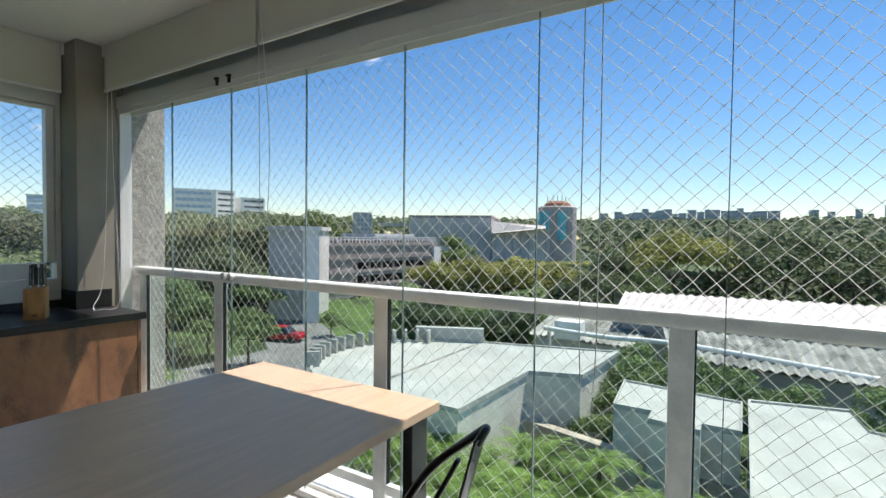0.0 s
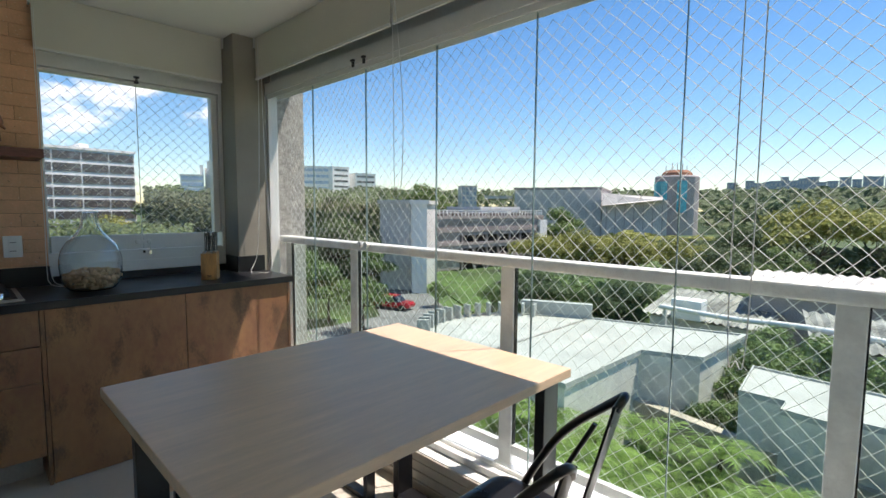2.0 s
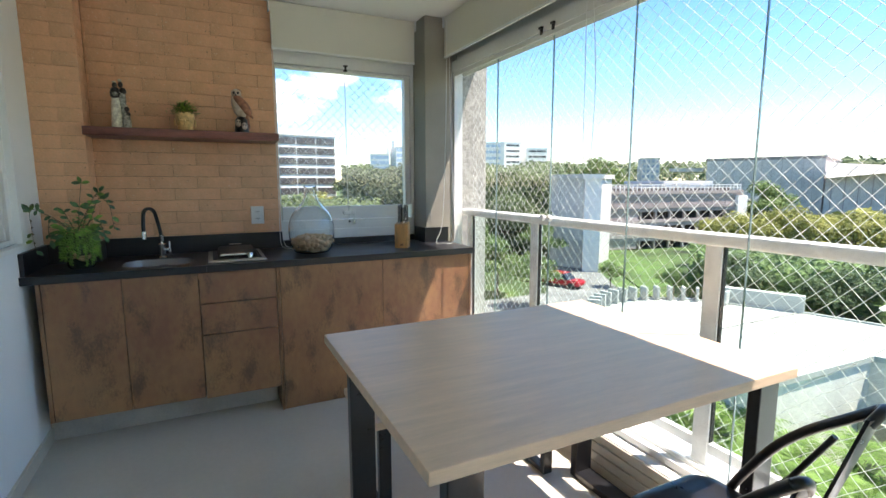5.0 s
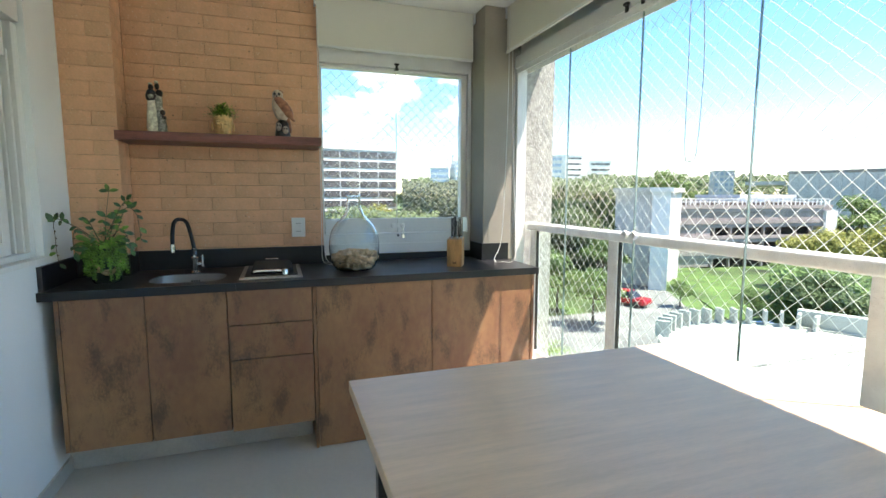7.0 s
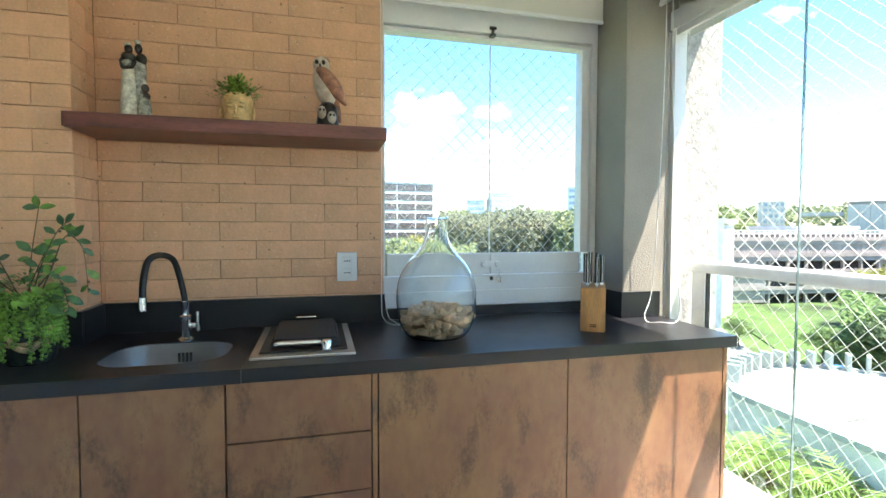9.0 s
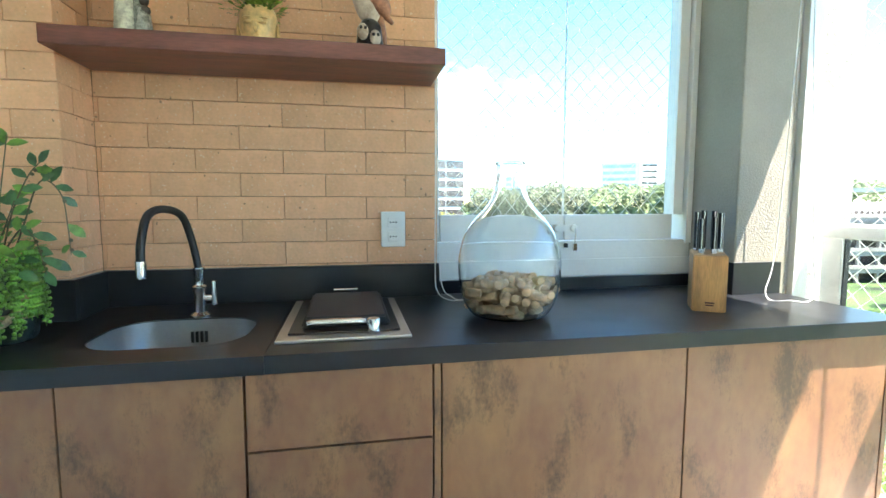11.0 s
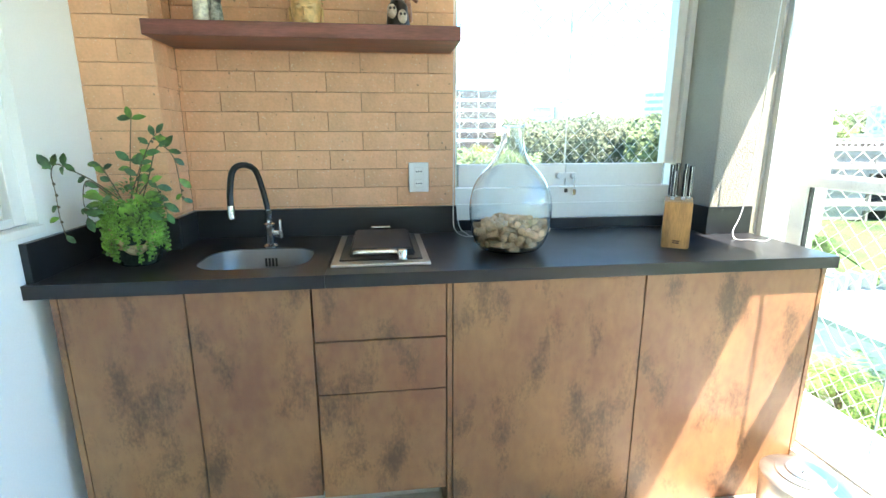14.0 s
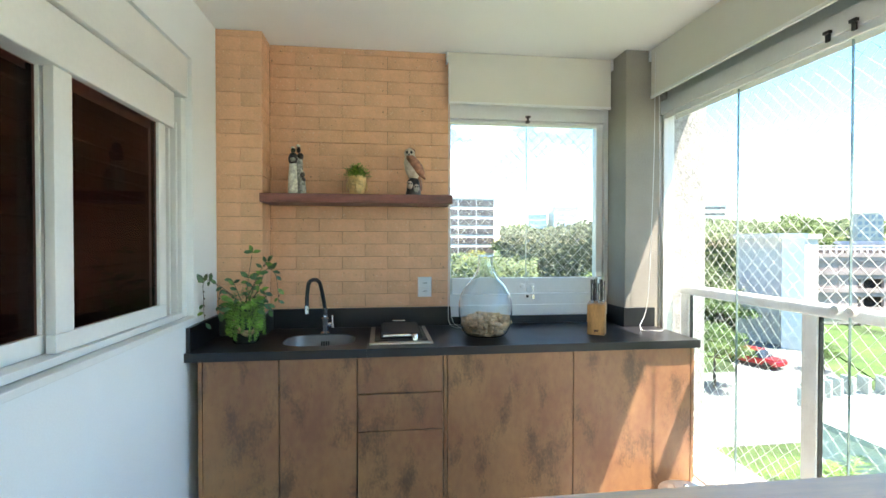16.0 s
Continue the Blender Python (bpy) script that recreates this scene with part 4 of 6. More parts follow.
MOSS = surface("planter_foliage", (0.22, 0.40, 0.045), 0.5, vary=0.5, scale=30, fine=90, bump=0.05)


def lump(bm, c, r, seg=14):
    bmesh.ops.create_uvsphere(bm, u_segments=seg, v_segments=seg // 2 + 2, radius=1.0, matrix=Matrix.Translation(c) @ Matrix.Diagonal((*r, 1)))


def glaze(bm, index, seen):
    """Give the faces added since the last call one glaze."""
    for f in bm.faces:
        if f not in seen:
            f.material_index = index
            seen.add(f)


bm, seen = bmesh.new(), set()
FX, FY = -0.465, 0.405
lathe(bm, [(0, SZ), (0.028, SZ), (0.029, SZ + 0.03), (0.024, SZ + 0.12), (0.019, SZ + 0.175), (0.019, SZ + 0.19), (0, SZ + 0.195)], FX, FY - 0.018, 18)
glaze(bm, 0, seen)
lathe(bm, [(0, SZ), (0.026, SZ), (0.025, SZ + 0.05), (0.02, SZ + 0.14), (0.02, SZ + 0.2), (0.012, SZ + 0.225), (0, SZ + 0.225)], FX - 0.014, FY + 0.012, 18)
lathe(bm, [(0, SZ), (0.02, SZ), (0.021, SZ + 0.04), (0.015, SZ + 0.09), (0, SZ + 0.1)], FX + 0.01, FY + 0.032, 16)
lump(bm, (FX + 0.016, FY - 0.017, SZ + 0.19), (0.012, 0.017, 0.017))
glaze(bm, 2, seen)
for c, r in (((FX, FY - 0.017, SZ + 0.245), (0.013, 0.013, 0.016)), ((FX - 0.012, FY + 0.01, SZ + 0.252), (0.013, 0.012, 0.018)), ((FX + 0.01, FY + 0.034, SZ + 0.113), (0.012, 0.013, 0.015)), ((FX + 0.004, FY - 0.017, SZ + 0.215), (0.019, 0.022, 0.02)), ((FX + 0.01, FY - 0.034, SZ + 0.195), (0.009, 0.008, 0.02)), ((FX - 0.006, FY + 0.02, SZ + 0.215), (0.014, 0.018, 0.02)), ((FX + 0.014, FY + 0.036, SZ + 0.085), (0.012, 0.016, 0.014))):
    lump(bm, c, r)
tube(bm, [(FX + 0.016, FY - 0.036, SZ + 0.2), (FX + 0.026, FY - 0.025, SZ + 0.175), (FX + 0.026, FY + 0.0, SZ + 0.178), (FX + 0.014, FY + 0.006, SZ + 0.2)], 0.006, 8)
glaze(bm, 1, seen)
for c, r in (((FX, FY - 0.019, SZ + 0.262), (0.011, 0.011, 0.006)), ((FX - 0.012, FY + 0.008, SZ + 0.274), (0.011, 0.010, 0.009)), ((FX + 0.01, FY + 0.033, SZ + 0.13), (0.007, 0.007, 0.007))):
    lump(bm, c, r)
glaze(bm, 0, seen)
f1 = tagged(part("family_statuette", bm, CERAMIC, None, smooth=70), "small ceramic family group, dark heads above cream glaze", "statuette")
f1.data.materials.append(DARK_GLAZE)
f1.data.materials.append(GREY_GLAZE)

pot2 = thing("head_planter", "golden head-shaped planter with small green plant", "planter", (-0.465, 0.732, SZ))
bm = lathe(bmesh.new(), [(0, SZ), (0.03, SZ), (0.036, SZ + 0.006), (0.036, SZ + 0.02), (0.044, SZ + 0.05), (0.046, SZ + 0.08), (0.04, SZ + 0.098), (0.035, SZ + 0.098), (0.033, SZ + 0.085), (0, SZ + 0.085)], -0.465, 0.732, 28)
lump(bm, (-0.419, 0.732, SZ + 0.045), (0.007, 0.005, 0.014))
lump(bm, (-0.424, 0.732, SZ + 0.022), (0.005, 0.011, 0.004))
for s in (-1, 1):
    lump(bm, (-0.424, 0.732 + s * 0.016, SZ + 0.056), (0.005, 0.011, 0.0045))
    lump(bm, (-0.425, 0.732 + s * 0.017, SZ + 0.068), (0.005, 0.013, 0.003))
    lump(bm, (-0.465, 0.732 + s * 0.047, SZ + 0.045), (0.012, 0.005, 0.022))
GROW = Matrix.Translation((-0.465, 0.732, SZ)) @ Matrix.Diagonal((1.12, 1.16, 1.14, 1)) @ Matrix.Translation((0.465, -0.732, -SZ))
bmesh.ops.transform(bm, matrix=GROW, verts=bm.verts)
part("pot", bm, GOLD, pot2, smooth=60)
bm = bmesh.new()
for k in range(420):
    a, e = rng.uniform(0, 6.28), rng.uniform(0.0, 1.4)
    d = Vector((math.cos(a) * math.cos(e), math.sin(a) * math.cos(e), 0.85 * math.sin(e)))
    tip = rng.uniform(0.03, 0.068) if k % 6 else rng.uniform(0.06, 0.082)
    leaf(bm, Vector((-0.465, 0.732, SZ + 0.085)) + d * tip, d + Vector((0, 0, 0.5)), (0.1, 0, 1), rng.uniform(0.009, 0.018), 0.008)
bmesh.ops.transform(bm, matrix=GROW, verts=bm.verts)
part("foliage", bm, MOSS, pot2, smooth=80)

bm, seen = bmesh.new(), set()
OX, OY = -0.465, 1.043
lathe(bm, [(0, SZ), (0.042, SZ), (0.044, SZ + 0.012), (0.04, SZ + 0.04), (0.036, SZ + 0.085), (0.022, SZ + 0.105), (0, SZ + 0.11)], OX, OY + 0.006, 20)
glaze(bm, 1, seen)
body = Matrix.Translation((OX, OY - 0.002, SZ + 0.17)) @ Matrix.Rotation(radians(13), 4, "X") @ Matrix.Diagonal((0.04, 0.043, 0.08, 1))
bmesh.ops.create_uvsphere(bm, u_segments=20, v_segments=14, radius=1.0, matrix=body)
lump(bm, (OX + 0.004, OY - 0.016, SZ + 0.243), (0.032, 0.03, 0.031), 18)
for s, z in ((-1, 0.062), (1, 0.045)):
    lump(bm, (OX + 0.036, OY + 0.002 + s * 0.018, SZ + z), (0.013, 0.017, 0.024))
glaze(bm, 0, seen)
wing = Matrix.Translation((OX + 0.016, OY + 0.016, SZ + 0.176)) @ Matrix.Rotation(radians(38), 4, "X") @ Matrix.Diagonal((0.034, 0.032, 0.075, 1))
bmesh.ops.create_uvsphere(bm, u_segments=16, v_segments=12, radius=1.0, matrix=wing)
tube(bm, [(OX + 0.006, OY + 0.03, SZ + 0.15), (OX + 0.004, OY + 0.058, SZ + 0.118), (OX + 0.002, OY + 0.075, SZ + 0.1)], [0.024, 0.016, 0.008], 10, flat=0.6)
tube(bm, [(OX, OY + 0.034, SZ + 0.13), (OX, OY + 0.042, SZ + 0.07), (OX, OY + 0.052, SZ + 0.035)], [0.012, 0.014, 0.006], 8)
lump(bm, (OX - 0.004, OY - 0.008, SZ + 0.262), (0.026, 0.024, 0.014))
glaze(bm, 2, seen)
for s in (-1, 1):
    lump(bm, (OX + 0.034, OY - 0.02 + s * 0.012, SZ + 0.245), (0.005, 0.007, 0.0085))
for y, z in ((-0.023, 0.07), (-0.01, 0.07), (0.013, 0.052), (0.026, 0.052)):
    lump(bm, (OX + 0.047, OY + 0.002 + y, SZ + z), (0.004, 0.0045, 0.005))
lathe(bm, [(0.0, SZ + 0.225), (0.005, SZ + 0.232), (0, SZ + 0.243)], OX + 0.036, OY - 0.02, 8)
glaze(bm, 1, seen)
f3 = tagged(part("owl_statuette", bm, OWL, None, smooth=70), "brown and cream owl statuette with chicks on dark base", "statuette")
f3.data.materials.append(DARK_GLAZE)
f3.data.materials.append(OWL_BROWN)

# ---- table, bench, chair, bin ----
table = thing("dining_table", "square table with a pale wood top and black steel legs", "table", (1.66, 1.82, 0))
part("tabletop", boxes((1.177, 1.187, 0.78, 2.123, 2.405, 0.812), bevel=0.0025), TABLE_WOOD, table)
for y in (1.29, 2.34):
    for x in (1.285, 2.065):
        part("leg", boxes((x - 0.02, y - 0.045, 0.0, x + 0.02, y + 0.045, 0.78), bevel=0.003), BLACK_STEEL, table)
    part("foot_bar", boxes((1.305, y - 0.045, 0.0, 2.045, y + 0.045, 0.03), bevel=0.003), BLACK_STEEL, table)
    part("top_bar", boxes((1.305, y - 0.045, 0.757, 2.045, y + 0.045, 0.779), bevel=0.003), BLACK_STEEL, table)

bench = thing("bench", "low bench with pale wood seat and black steel legs", "bench", (1.03, 1.8, 0))
part("seat", boxes((0.86, 1.33, 0.42, 1.235, 2.27, 0.45), bevel=0.0025), TABLE_WOOD, bench)
for y in (1.40, 2.20):
    for x in (0.91, 1.205):
        part("leg", boxes((x - 0.015, y - 0.025, 0.0, x + 0.015, y + 0.025, 0.42), bevel=0.003), BLACK_STEEL, bench)
    part("foot_bar", boxes((0.925, y - 0.025, 0.0, 1.19, y + 0.025, 0.025), bevel=0.003), BLACK_STEEL, bench)

chair = thing("metal_chair", "glossy black sheet-metal chair tucked at the table", "chair", (2.16, 2.02, 0))
bm = bmesh.new()
outline = rounded(1.975, 1.85, 2.36, 2.2, 0.07, 6)
rings = []
for ins, z in ((0.0, 0.425), (0.0, 0.452), (0.012, 0.46), (0.03, 0.456), (0.09, 0.45)):
    rings.append([bm.verts.new((2.1675 + (x - 2.1675) * (1 - ins / 0.19), 2.025 + (y - 2.025) * (1 - ins / 0.175), z)) for x, y in outline])
for a, b in zip(rings, rings[1:]):
    for i in range(len(a)):
        bm.faces.new((a[i], a[(i + 1) % len(a)], b[(i + 1) % len(a)], b[i]))
bm.faces.new(rings[-1])
part("seat", bm, BLACK_STEEL, chair, smooth=50)
HOOPS = {-1: [(2.05, 0.30), (2.13, 0.44), (2.21, 0.545), (2.29, 0.635), (2.37, 0.725), (2.44, 0.80)], 1: [(2.01, 0.30), (2.065, 0.43), (2.115, 0.526), (2.19, 0.645), (2.264, 0.728), (2.348, 0.80), (2.405, 0.848)]}
for y, s in ((1.80, -1), (2.20, 1)):
    pts = curve([(hx, y + 0.04 * s * max(0.0, 0.5 - hz), hz) for hx, hz in HOOPS[s]], 8)
    hx, hz = HOOPS[s][-1]
    part("back_hoop", tube(bmesh.new(), pts, 0.013, 12), BLACK_STEEL, chair, smooth=60)
    part("hoop_end", tube(bmesh.new(), curve([(hx - 0.012, y, hz - 0.012), (hx + 0.006, y - s * 0.006, hz + 0.004), (hx + 0.008, y - s * 0.03, hz - 0.004), (hx - 0.002, y - s * 0.05, hz - 0.03)], 5), 0.0125, 12), BLACK_STEEL, chair, smooth=60)
    bm = bmesh.new()
    rows = []
    for t in range(9):
        k = t / 8
        cx2, z2, w2_ = hx + 0.002 - 0.115 * k, hz - 0.012 - 0.40 * k, 0.062 - 0.016 * k
        rows.append([bm.verts.new((cx2 + o, y - s * (0.004 + q), z2)) for o, q in ((0.004, 0.0), (0.010, w2_ / 2), (0.004, w2_), (-0.004, w2_), (0.002, w2_ / 2), (-0.004, 0.0))])
    for a, b in zip(rows, rows[1:]):
        for i in range(6):
            bm.faces.new((a[i], a[(i + 1) % 6], b[(i + 1) % 6], b[i]))
    part("back_strip", bm, BLACK_STEEL, chair, "glossy folded sheet-metal back strip", smooth=40)
    part("brace", tube(bmesh.new(), [(hx - 0.075, y - s * 0.02, hz - 0.1), (hx - 0.16, y - s * 0.03, hz - 0.26), (hx - 0.27, y - s * 0.035, hz - 0.395)], 0.008, 8), BLACK_STEEL, chair, smooth=60)
for x, sx in ((2.0, -1), (2.33, 1)):
    for y, sy in ((1.87, -1), (2.18, 1)):
        bm = bmesh.new()
        a = [bm.verts.new((x + dx, y + dy, 0.43)) for dx, dy in ((-0.03, -0.025), (0.03, -0.025), (0.03, 0.025), (-0.03, 0.025))]
        b = [bm.verts.new((x + sx * 0.05 + dx, y + sy * 0.04 + dy, 0.0)) for dx, dy in ((-0.014, -0.012), (0.014, -0.012), (0.014, 0.012), (-0.014, 0.012))]
        bm.faces.new(a)
        bm.faces.new(b[::-1])
        for i in range(4):
            bm.faces.new((a[i], a[(i + 1) % 4], b[(i + 1) % 4], b[i]))
        part("leg", bm, BLACK_STEEL, chair)

BX, BY, BS = 0.245, 2.25, 1.3
pail = thing("pedal_bin", "small stainless steel pedal bin beside the cabinets", "bin", (BX, BY, 0))


def ring(*prof):
    return lathe(bmesh.new(), [(r * BS, z * 1.1) for r, z in prof], BX, BY, 44)


part("body", ring((0, 0.0), (0.085, 0.0), (0.088, 0.012), (0.088, 0.235), (0, 0.235)), STEEL, pail, smooth=40)
lid = part("lid", ring((0.0, 0.274), (0.04, 0.272), (0.042, 0.267), (0.060, 0.263), (0.062, 0.258), (0.082, 0.252), (0.091, 0.246), (0.091, 0.222), (0.089, 0.22)), STEEL, pail, "bright stepped chrome lid", smooth=30)
part("knob", tube(bmesh.new(), curve([(BX + 0.012, BY - 0.022, 0.298), (BX + 0.008, BY - 0.01, 0.31), (BX, BY + 0.012, 0.298)], 5), 0.0035, 8), CHROME, lid, smooth=50)
part("base_ring", ring((0.084, 0.0), (0.093, 0.0), (0.093, 0.02), (0.089, 0.024)), RUBBER, pail, smooth=40)
part("pedal", boxes((BX + 0.098, BY - 0.018, 0.008, BX + 0.145, BY + 0.018, 0.016), bevel=0.003), RUBBER, pail)

# ---- outside ----
GROUND = -9.0
GRASS = surface("grass", (0.075, 0.125, 0.03), 0.9, vary=0.5, scale=0.25, fine=3.0, bump=0.4)
LAWN = surface("lawn", (0.085, 0.15, 0.03), 0.9, vary=0.35, scale=0.5, fine=6, bump=0.3)
ASPHALT = surface("pale_paving", (0.2, 0.2, 0.19), 0.9, vary=0.2, scale=0.4, fine=8, bump=0.2)
ROOF_WHITE = surface("roof_coating", (0.47, 0.475, 0.43), 0.7, vary=0.12, scale=0.5, fine=5, bump=0.15)
RENDER_GREY = surface("house_render", (0.80, 0.75, 0.65), 0.85, vary=0.14, scale=0.6, fine=7, bump=0.2)
RENDER_BEIGE = surface("beige_wall", (0.52, 0.46, 0.37), 0.9, vary=0.2, scale=0.8, fine=9, bump=0.3)
FIBRE_WHITE = surface("white_sheeting", (0.6, 0.57, 0.52), 0.7, vary=0.12, scale=0.4, fine=5, bump=0.1)
FIBRE_OLD = surface("weathered_sheeting", (0.4, 0.39, 0.35), 0.85, vary=0.4, scale=0.5, fine=6, bump=0.2)
CONCRETE = surface("concrete", (0.64, 0.60, 0.56), 0.85, vary=0.12, scale=0.15, fine=1.5, bump=0.1)
CONCRETE_DARK = surface("dark_concrete", (0.44, 0.39, 0.37), 0.85, vary=0.12, scale=0.1, fine=1.2, bump=0.1)
WHITE_WALL = surface("white_facade", (0.85, 0.83, 0.79), 0.8, vary=0.08, scale=0.1, fine=1.5, bump=0.05)
BLUE_WALL = surface("blue_grey_facade", (0.38, 0.5, 0.64), 0.7, vary=0.1, scale=0.08, fine=1.0, bump=0.05)
# grey-blue tone: distance haze put into the colour of the far towers
HAZE_WALL = surface("grey_far_facade", (0.40, 0.46, 0.54), 0.8, vary=0.2, scale=0.05, fine=0.6, bump=0.05)
WINDOW_DARK = surface("dark_glazing", (0.045, 0.05, 0.055), 0.15, vary=0.3, scale=0.4, fine=2, bump=0.0)
PINK_CONCRETE = surface("pink_concrete", (0.42, 0.355, 0.325), 0.85, vary=0.18, scale=0.2, fine=1.5, bump=0.1)
# near-black: the shade inside the open parking decks, put into colour
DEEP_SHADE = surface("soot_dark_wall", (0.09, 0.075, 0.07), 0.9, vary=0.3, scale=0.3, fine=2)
OFFICE_GLASS = surface("office_glazing", (0.10, 0.092, 0.09), 0.25, vary=0.25, scale=0.5, fine=3)
TEAL = surface("teal_glazing", (0.08, 0.50, 0.60), 0.2, vary=0.2, scale=0.2, fine=1, bump=0.0)
TERRACOTTA = surface("terracotta", (0.36, 0.17, 0.10), 0.85, vary=0.2, scale=0.5, fine=4)
BARK = surface("bark", (0.11, 0.085, 0.06), 0.95, vary=0.3, scale=3, fine=20, bump=0.6)


def foliage(name, color, dark):
    m = surface(name, color, 0.65, vary=0.4, scale=0.7, fine=5, bump=0.0, dark=dark)
    n, l = m.node_tree.nodes, m.node_tree.links
    b = n["Principled BSDF"]
    geo, mul = n.new("ShaderNodeNewGeometry"), n.new("ShaderNodeMath")
    ramp = [x for x in n if x.type == "VALTORGB"][0]
    old = ramp.inputs["Fac"].links[0].from_socket
    mul.operation = "MULTIPLY_ADD"
    mul.inputs[1].default_value = 0.35
    l.new(geo.outputs["Random Per Island"], mul.inputs[0])
    l.new(old, mul.inputs[2])
    l.new(mul.outputs[0], ramp.inputs["Fac"])
    ramp.color_ramp.elements[0].position, ramp.color_ramp.elements[1].position = 0.6, 1.2
    b.inputs["Specular IOR Level"].default_value = 0.25
    tl, mx = n.new("ShaderNodeBsdfTranslucent"), n.new("ShaderNodeMixShader")
    mx.inputs[0].default_value = 0.3
    l.new(ramp.outputs["Color"], tl.inputs["Color"])
    l.new(b.outputs[0], mx.inputs[1])
    l.new(tl.outputs[0], mx.inputs[2])
    l.new(mx.outputs[0], n["Material Output"].inputs["Surface"])
    return m


FOL_GREEN = foliage("foliage_green", (0.15, 0.21, 0.075), (0.05, 0.085, 0.035))
FOL_OLIVE = foliage("foliage_olive", (0.25, 0.255, 0.07), (0.085, 0.105, 0.035))
FOL_DARK = foliage("foliage_dark", (0.115, 0.15, 0.07), (0.035, 0.055, 0.03))
FOL_GREY = foliage("foliage_grey", (0.10, 0.12, 0.075), (0.03, 0.042, 0.028))
FOL_PALM = foliage("foliage_palm", (0.21, 0.31, 0.075), (0.075, 0.14, 0.035))


def cards(rng, pts, size, up=0.5):
    """Leaf clumps: bent quads scattered at points."""
    verts, faces = [], []
    for p, nrm in pts:
        n = (nrm + Vector((rng.gauss(0, 0.5), rng.gauss(0, 0.5), rng.gauss(0, 0.5) + up))).normalized()
        a = n.orthogonal().normalized()
        a = Matrix.Rotation(rng.uniform(0, 6.28), 3, n) @ a
        b = n.cross(a)
        s = size * rng.uniform(0.6, 1.3)
        k = len(verts)
        verts += [p - a * s * 0.5, p + b * s * 0.3 + n * s * 0.12, p + a * s * 0.6, p - b * s * 0.32 + n * s * 0.1]
        faces.append((k, k + 1, k + 2, k + 3))
    return verts, faces


def crown_points(rng, lobes, n):
    tot = sum(r ** 2 for _, r in lobes)
    pts = []
    for c, r in lobes:
        for _ in range(int(n * r ** 2 / tot)):
            d = Vector((rng.gauss(0, 1), rng.gauss(0, 1), rng.gauss(0, 1))).normalized()
            if d.z < -0.45:
                d.z *= -0.5
            q = rng.random() ** 0.35
            pts.append((c + Vector((d.x * r, d.y * r, d.z * r * 0.7)) * q * rng.uniform(0.85, 1.1), d))
    return pts


def card_mesh(name, verts, faces, material):
    me = bpy.data.meshes.new(name)
    me.from_pydata([tuple(v) for v in verts], [], faces)
    me.materials.append(material)
    return me


def tree(seed, height, width, flat, material, label, clump=0.5, n=2600, trunk=0.45):
    """Tapered trunk, limbs and a crown of many clumps, standing at the origin."""
    rng = random.Random(seed)
    t = thing("tree", label, "tree", (0, 0, 0), "trees around")
    bm = bmesh.new()
    fork = Vector((rng.uniform(-0.3, 0.3), rng.uniform(-0.3, 0.3), height * trunk))
    tube(bm, curve([(0, 0, 0), (0.15, -0.1, height * trunk * 0.5), fork], 4), [0.045 * height * (1 - 0.05 * i) * 0.55 for i in range(9)], 8)
    lobes = []
    for k in range(9):
        a, r = k * 2.4 + rng.uniform(-0.3, 0.3), width / 2 * (0.2 + 0.62 * math.sqrt((k + 0.3) / 9))
        c = Vector((r * math.cos(a), r * math.sin(a), height * (1 - flat) + height * flat * rng.uniform(0.1, 0.75) * (1 - 0.45 * (2 * r / width) ** 2)))
        lobes.append((c, width * rng.uniform(0.17, 0.25)))
        tube(bm, curve([fork, fork.lerp(c, 0.5) + Vector((0, 0, -0.06 * height)), c], 4), [0.02 * height * (1 - 0.09 * i) * 0.5 for i in range(9)], 5)
    lobes.append((Vector((0, 0, height * (1 - 0.35 * flat))), width * 0.26))
    part("trunk", bm, BARK, t, smooth=60)
    v, f = cards(rng, crown_points(rng, lobes, n), clump)
    c = new("crown", card_mesh("crown", v, f, material))
    c.parent = t
    return t


def palm(seed, height, label, n=15):
    """A slim trunk and arching feather fronds of thin single leaflets."""
    rng = random.Random(seed)
    t = thing("palm", label, "palm", (0, 0, 0), "palms by the house")
    part("trunk", tube(bmesh.new(), curve([(0, 0, 0), (0.08, 0.05, height * 0.5), (0.02, 0, height)], 4), [0.08] * 8 + [0.06], 8), BARK, t, smooth=60)
    verts, faces = [], []
    for k in range(n):
        a, e = 2.4 * k + rng.uniform(-0.4, 0.4), rng.uniform(0.55, 1.45)
        L = rng.uniform(1.1, 2.0)
        d = Vector((math.cos(a), math.sin(a), 0))
        side = Vector((-d.y, d.x, 0))
        prev = Vector((0, 0, height))
        for i in range(1, 21):
            s = i / 20
            p = Vector((0, 0, height)) + d * L * s * math.cos(e * (1 - s * 0.45)) + Vector((0, 0, L * (math.sin(e) * s - 0.62 * s * s)))
            w = 0.42 * math.sin(math.pi * min(1, s * 0.84 + 0.16)) + 0.05
            j = len(verts)
            verts += [prev - side * 0.012, prev + side * 0.012, p + side * 0.01, p - side * 0.01]
            faces.append((j, j + 1, j + 2, j + 3))
            if s > 0.15:
                for q in (-1, 1):
                    tip = p + side * q * w * rng.uniform(0.8, 1.1) + (p - prev).normalized() * w * 0.75 - Vector((0, 0, w * rng.uniform(0.0, 0.6)))
                    j = len(verts)
                    verts += [prev.lerp(p, 0.5), p, tip]
                    faces.append((j, j + 1, j + 2))
            prev = p
    f = new("fronds", card_mesh("fronds", verts, faces, FOL_PALM))
    f.parent = t
    return t


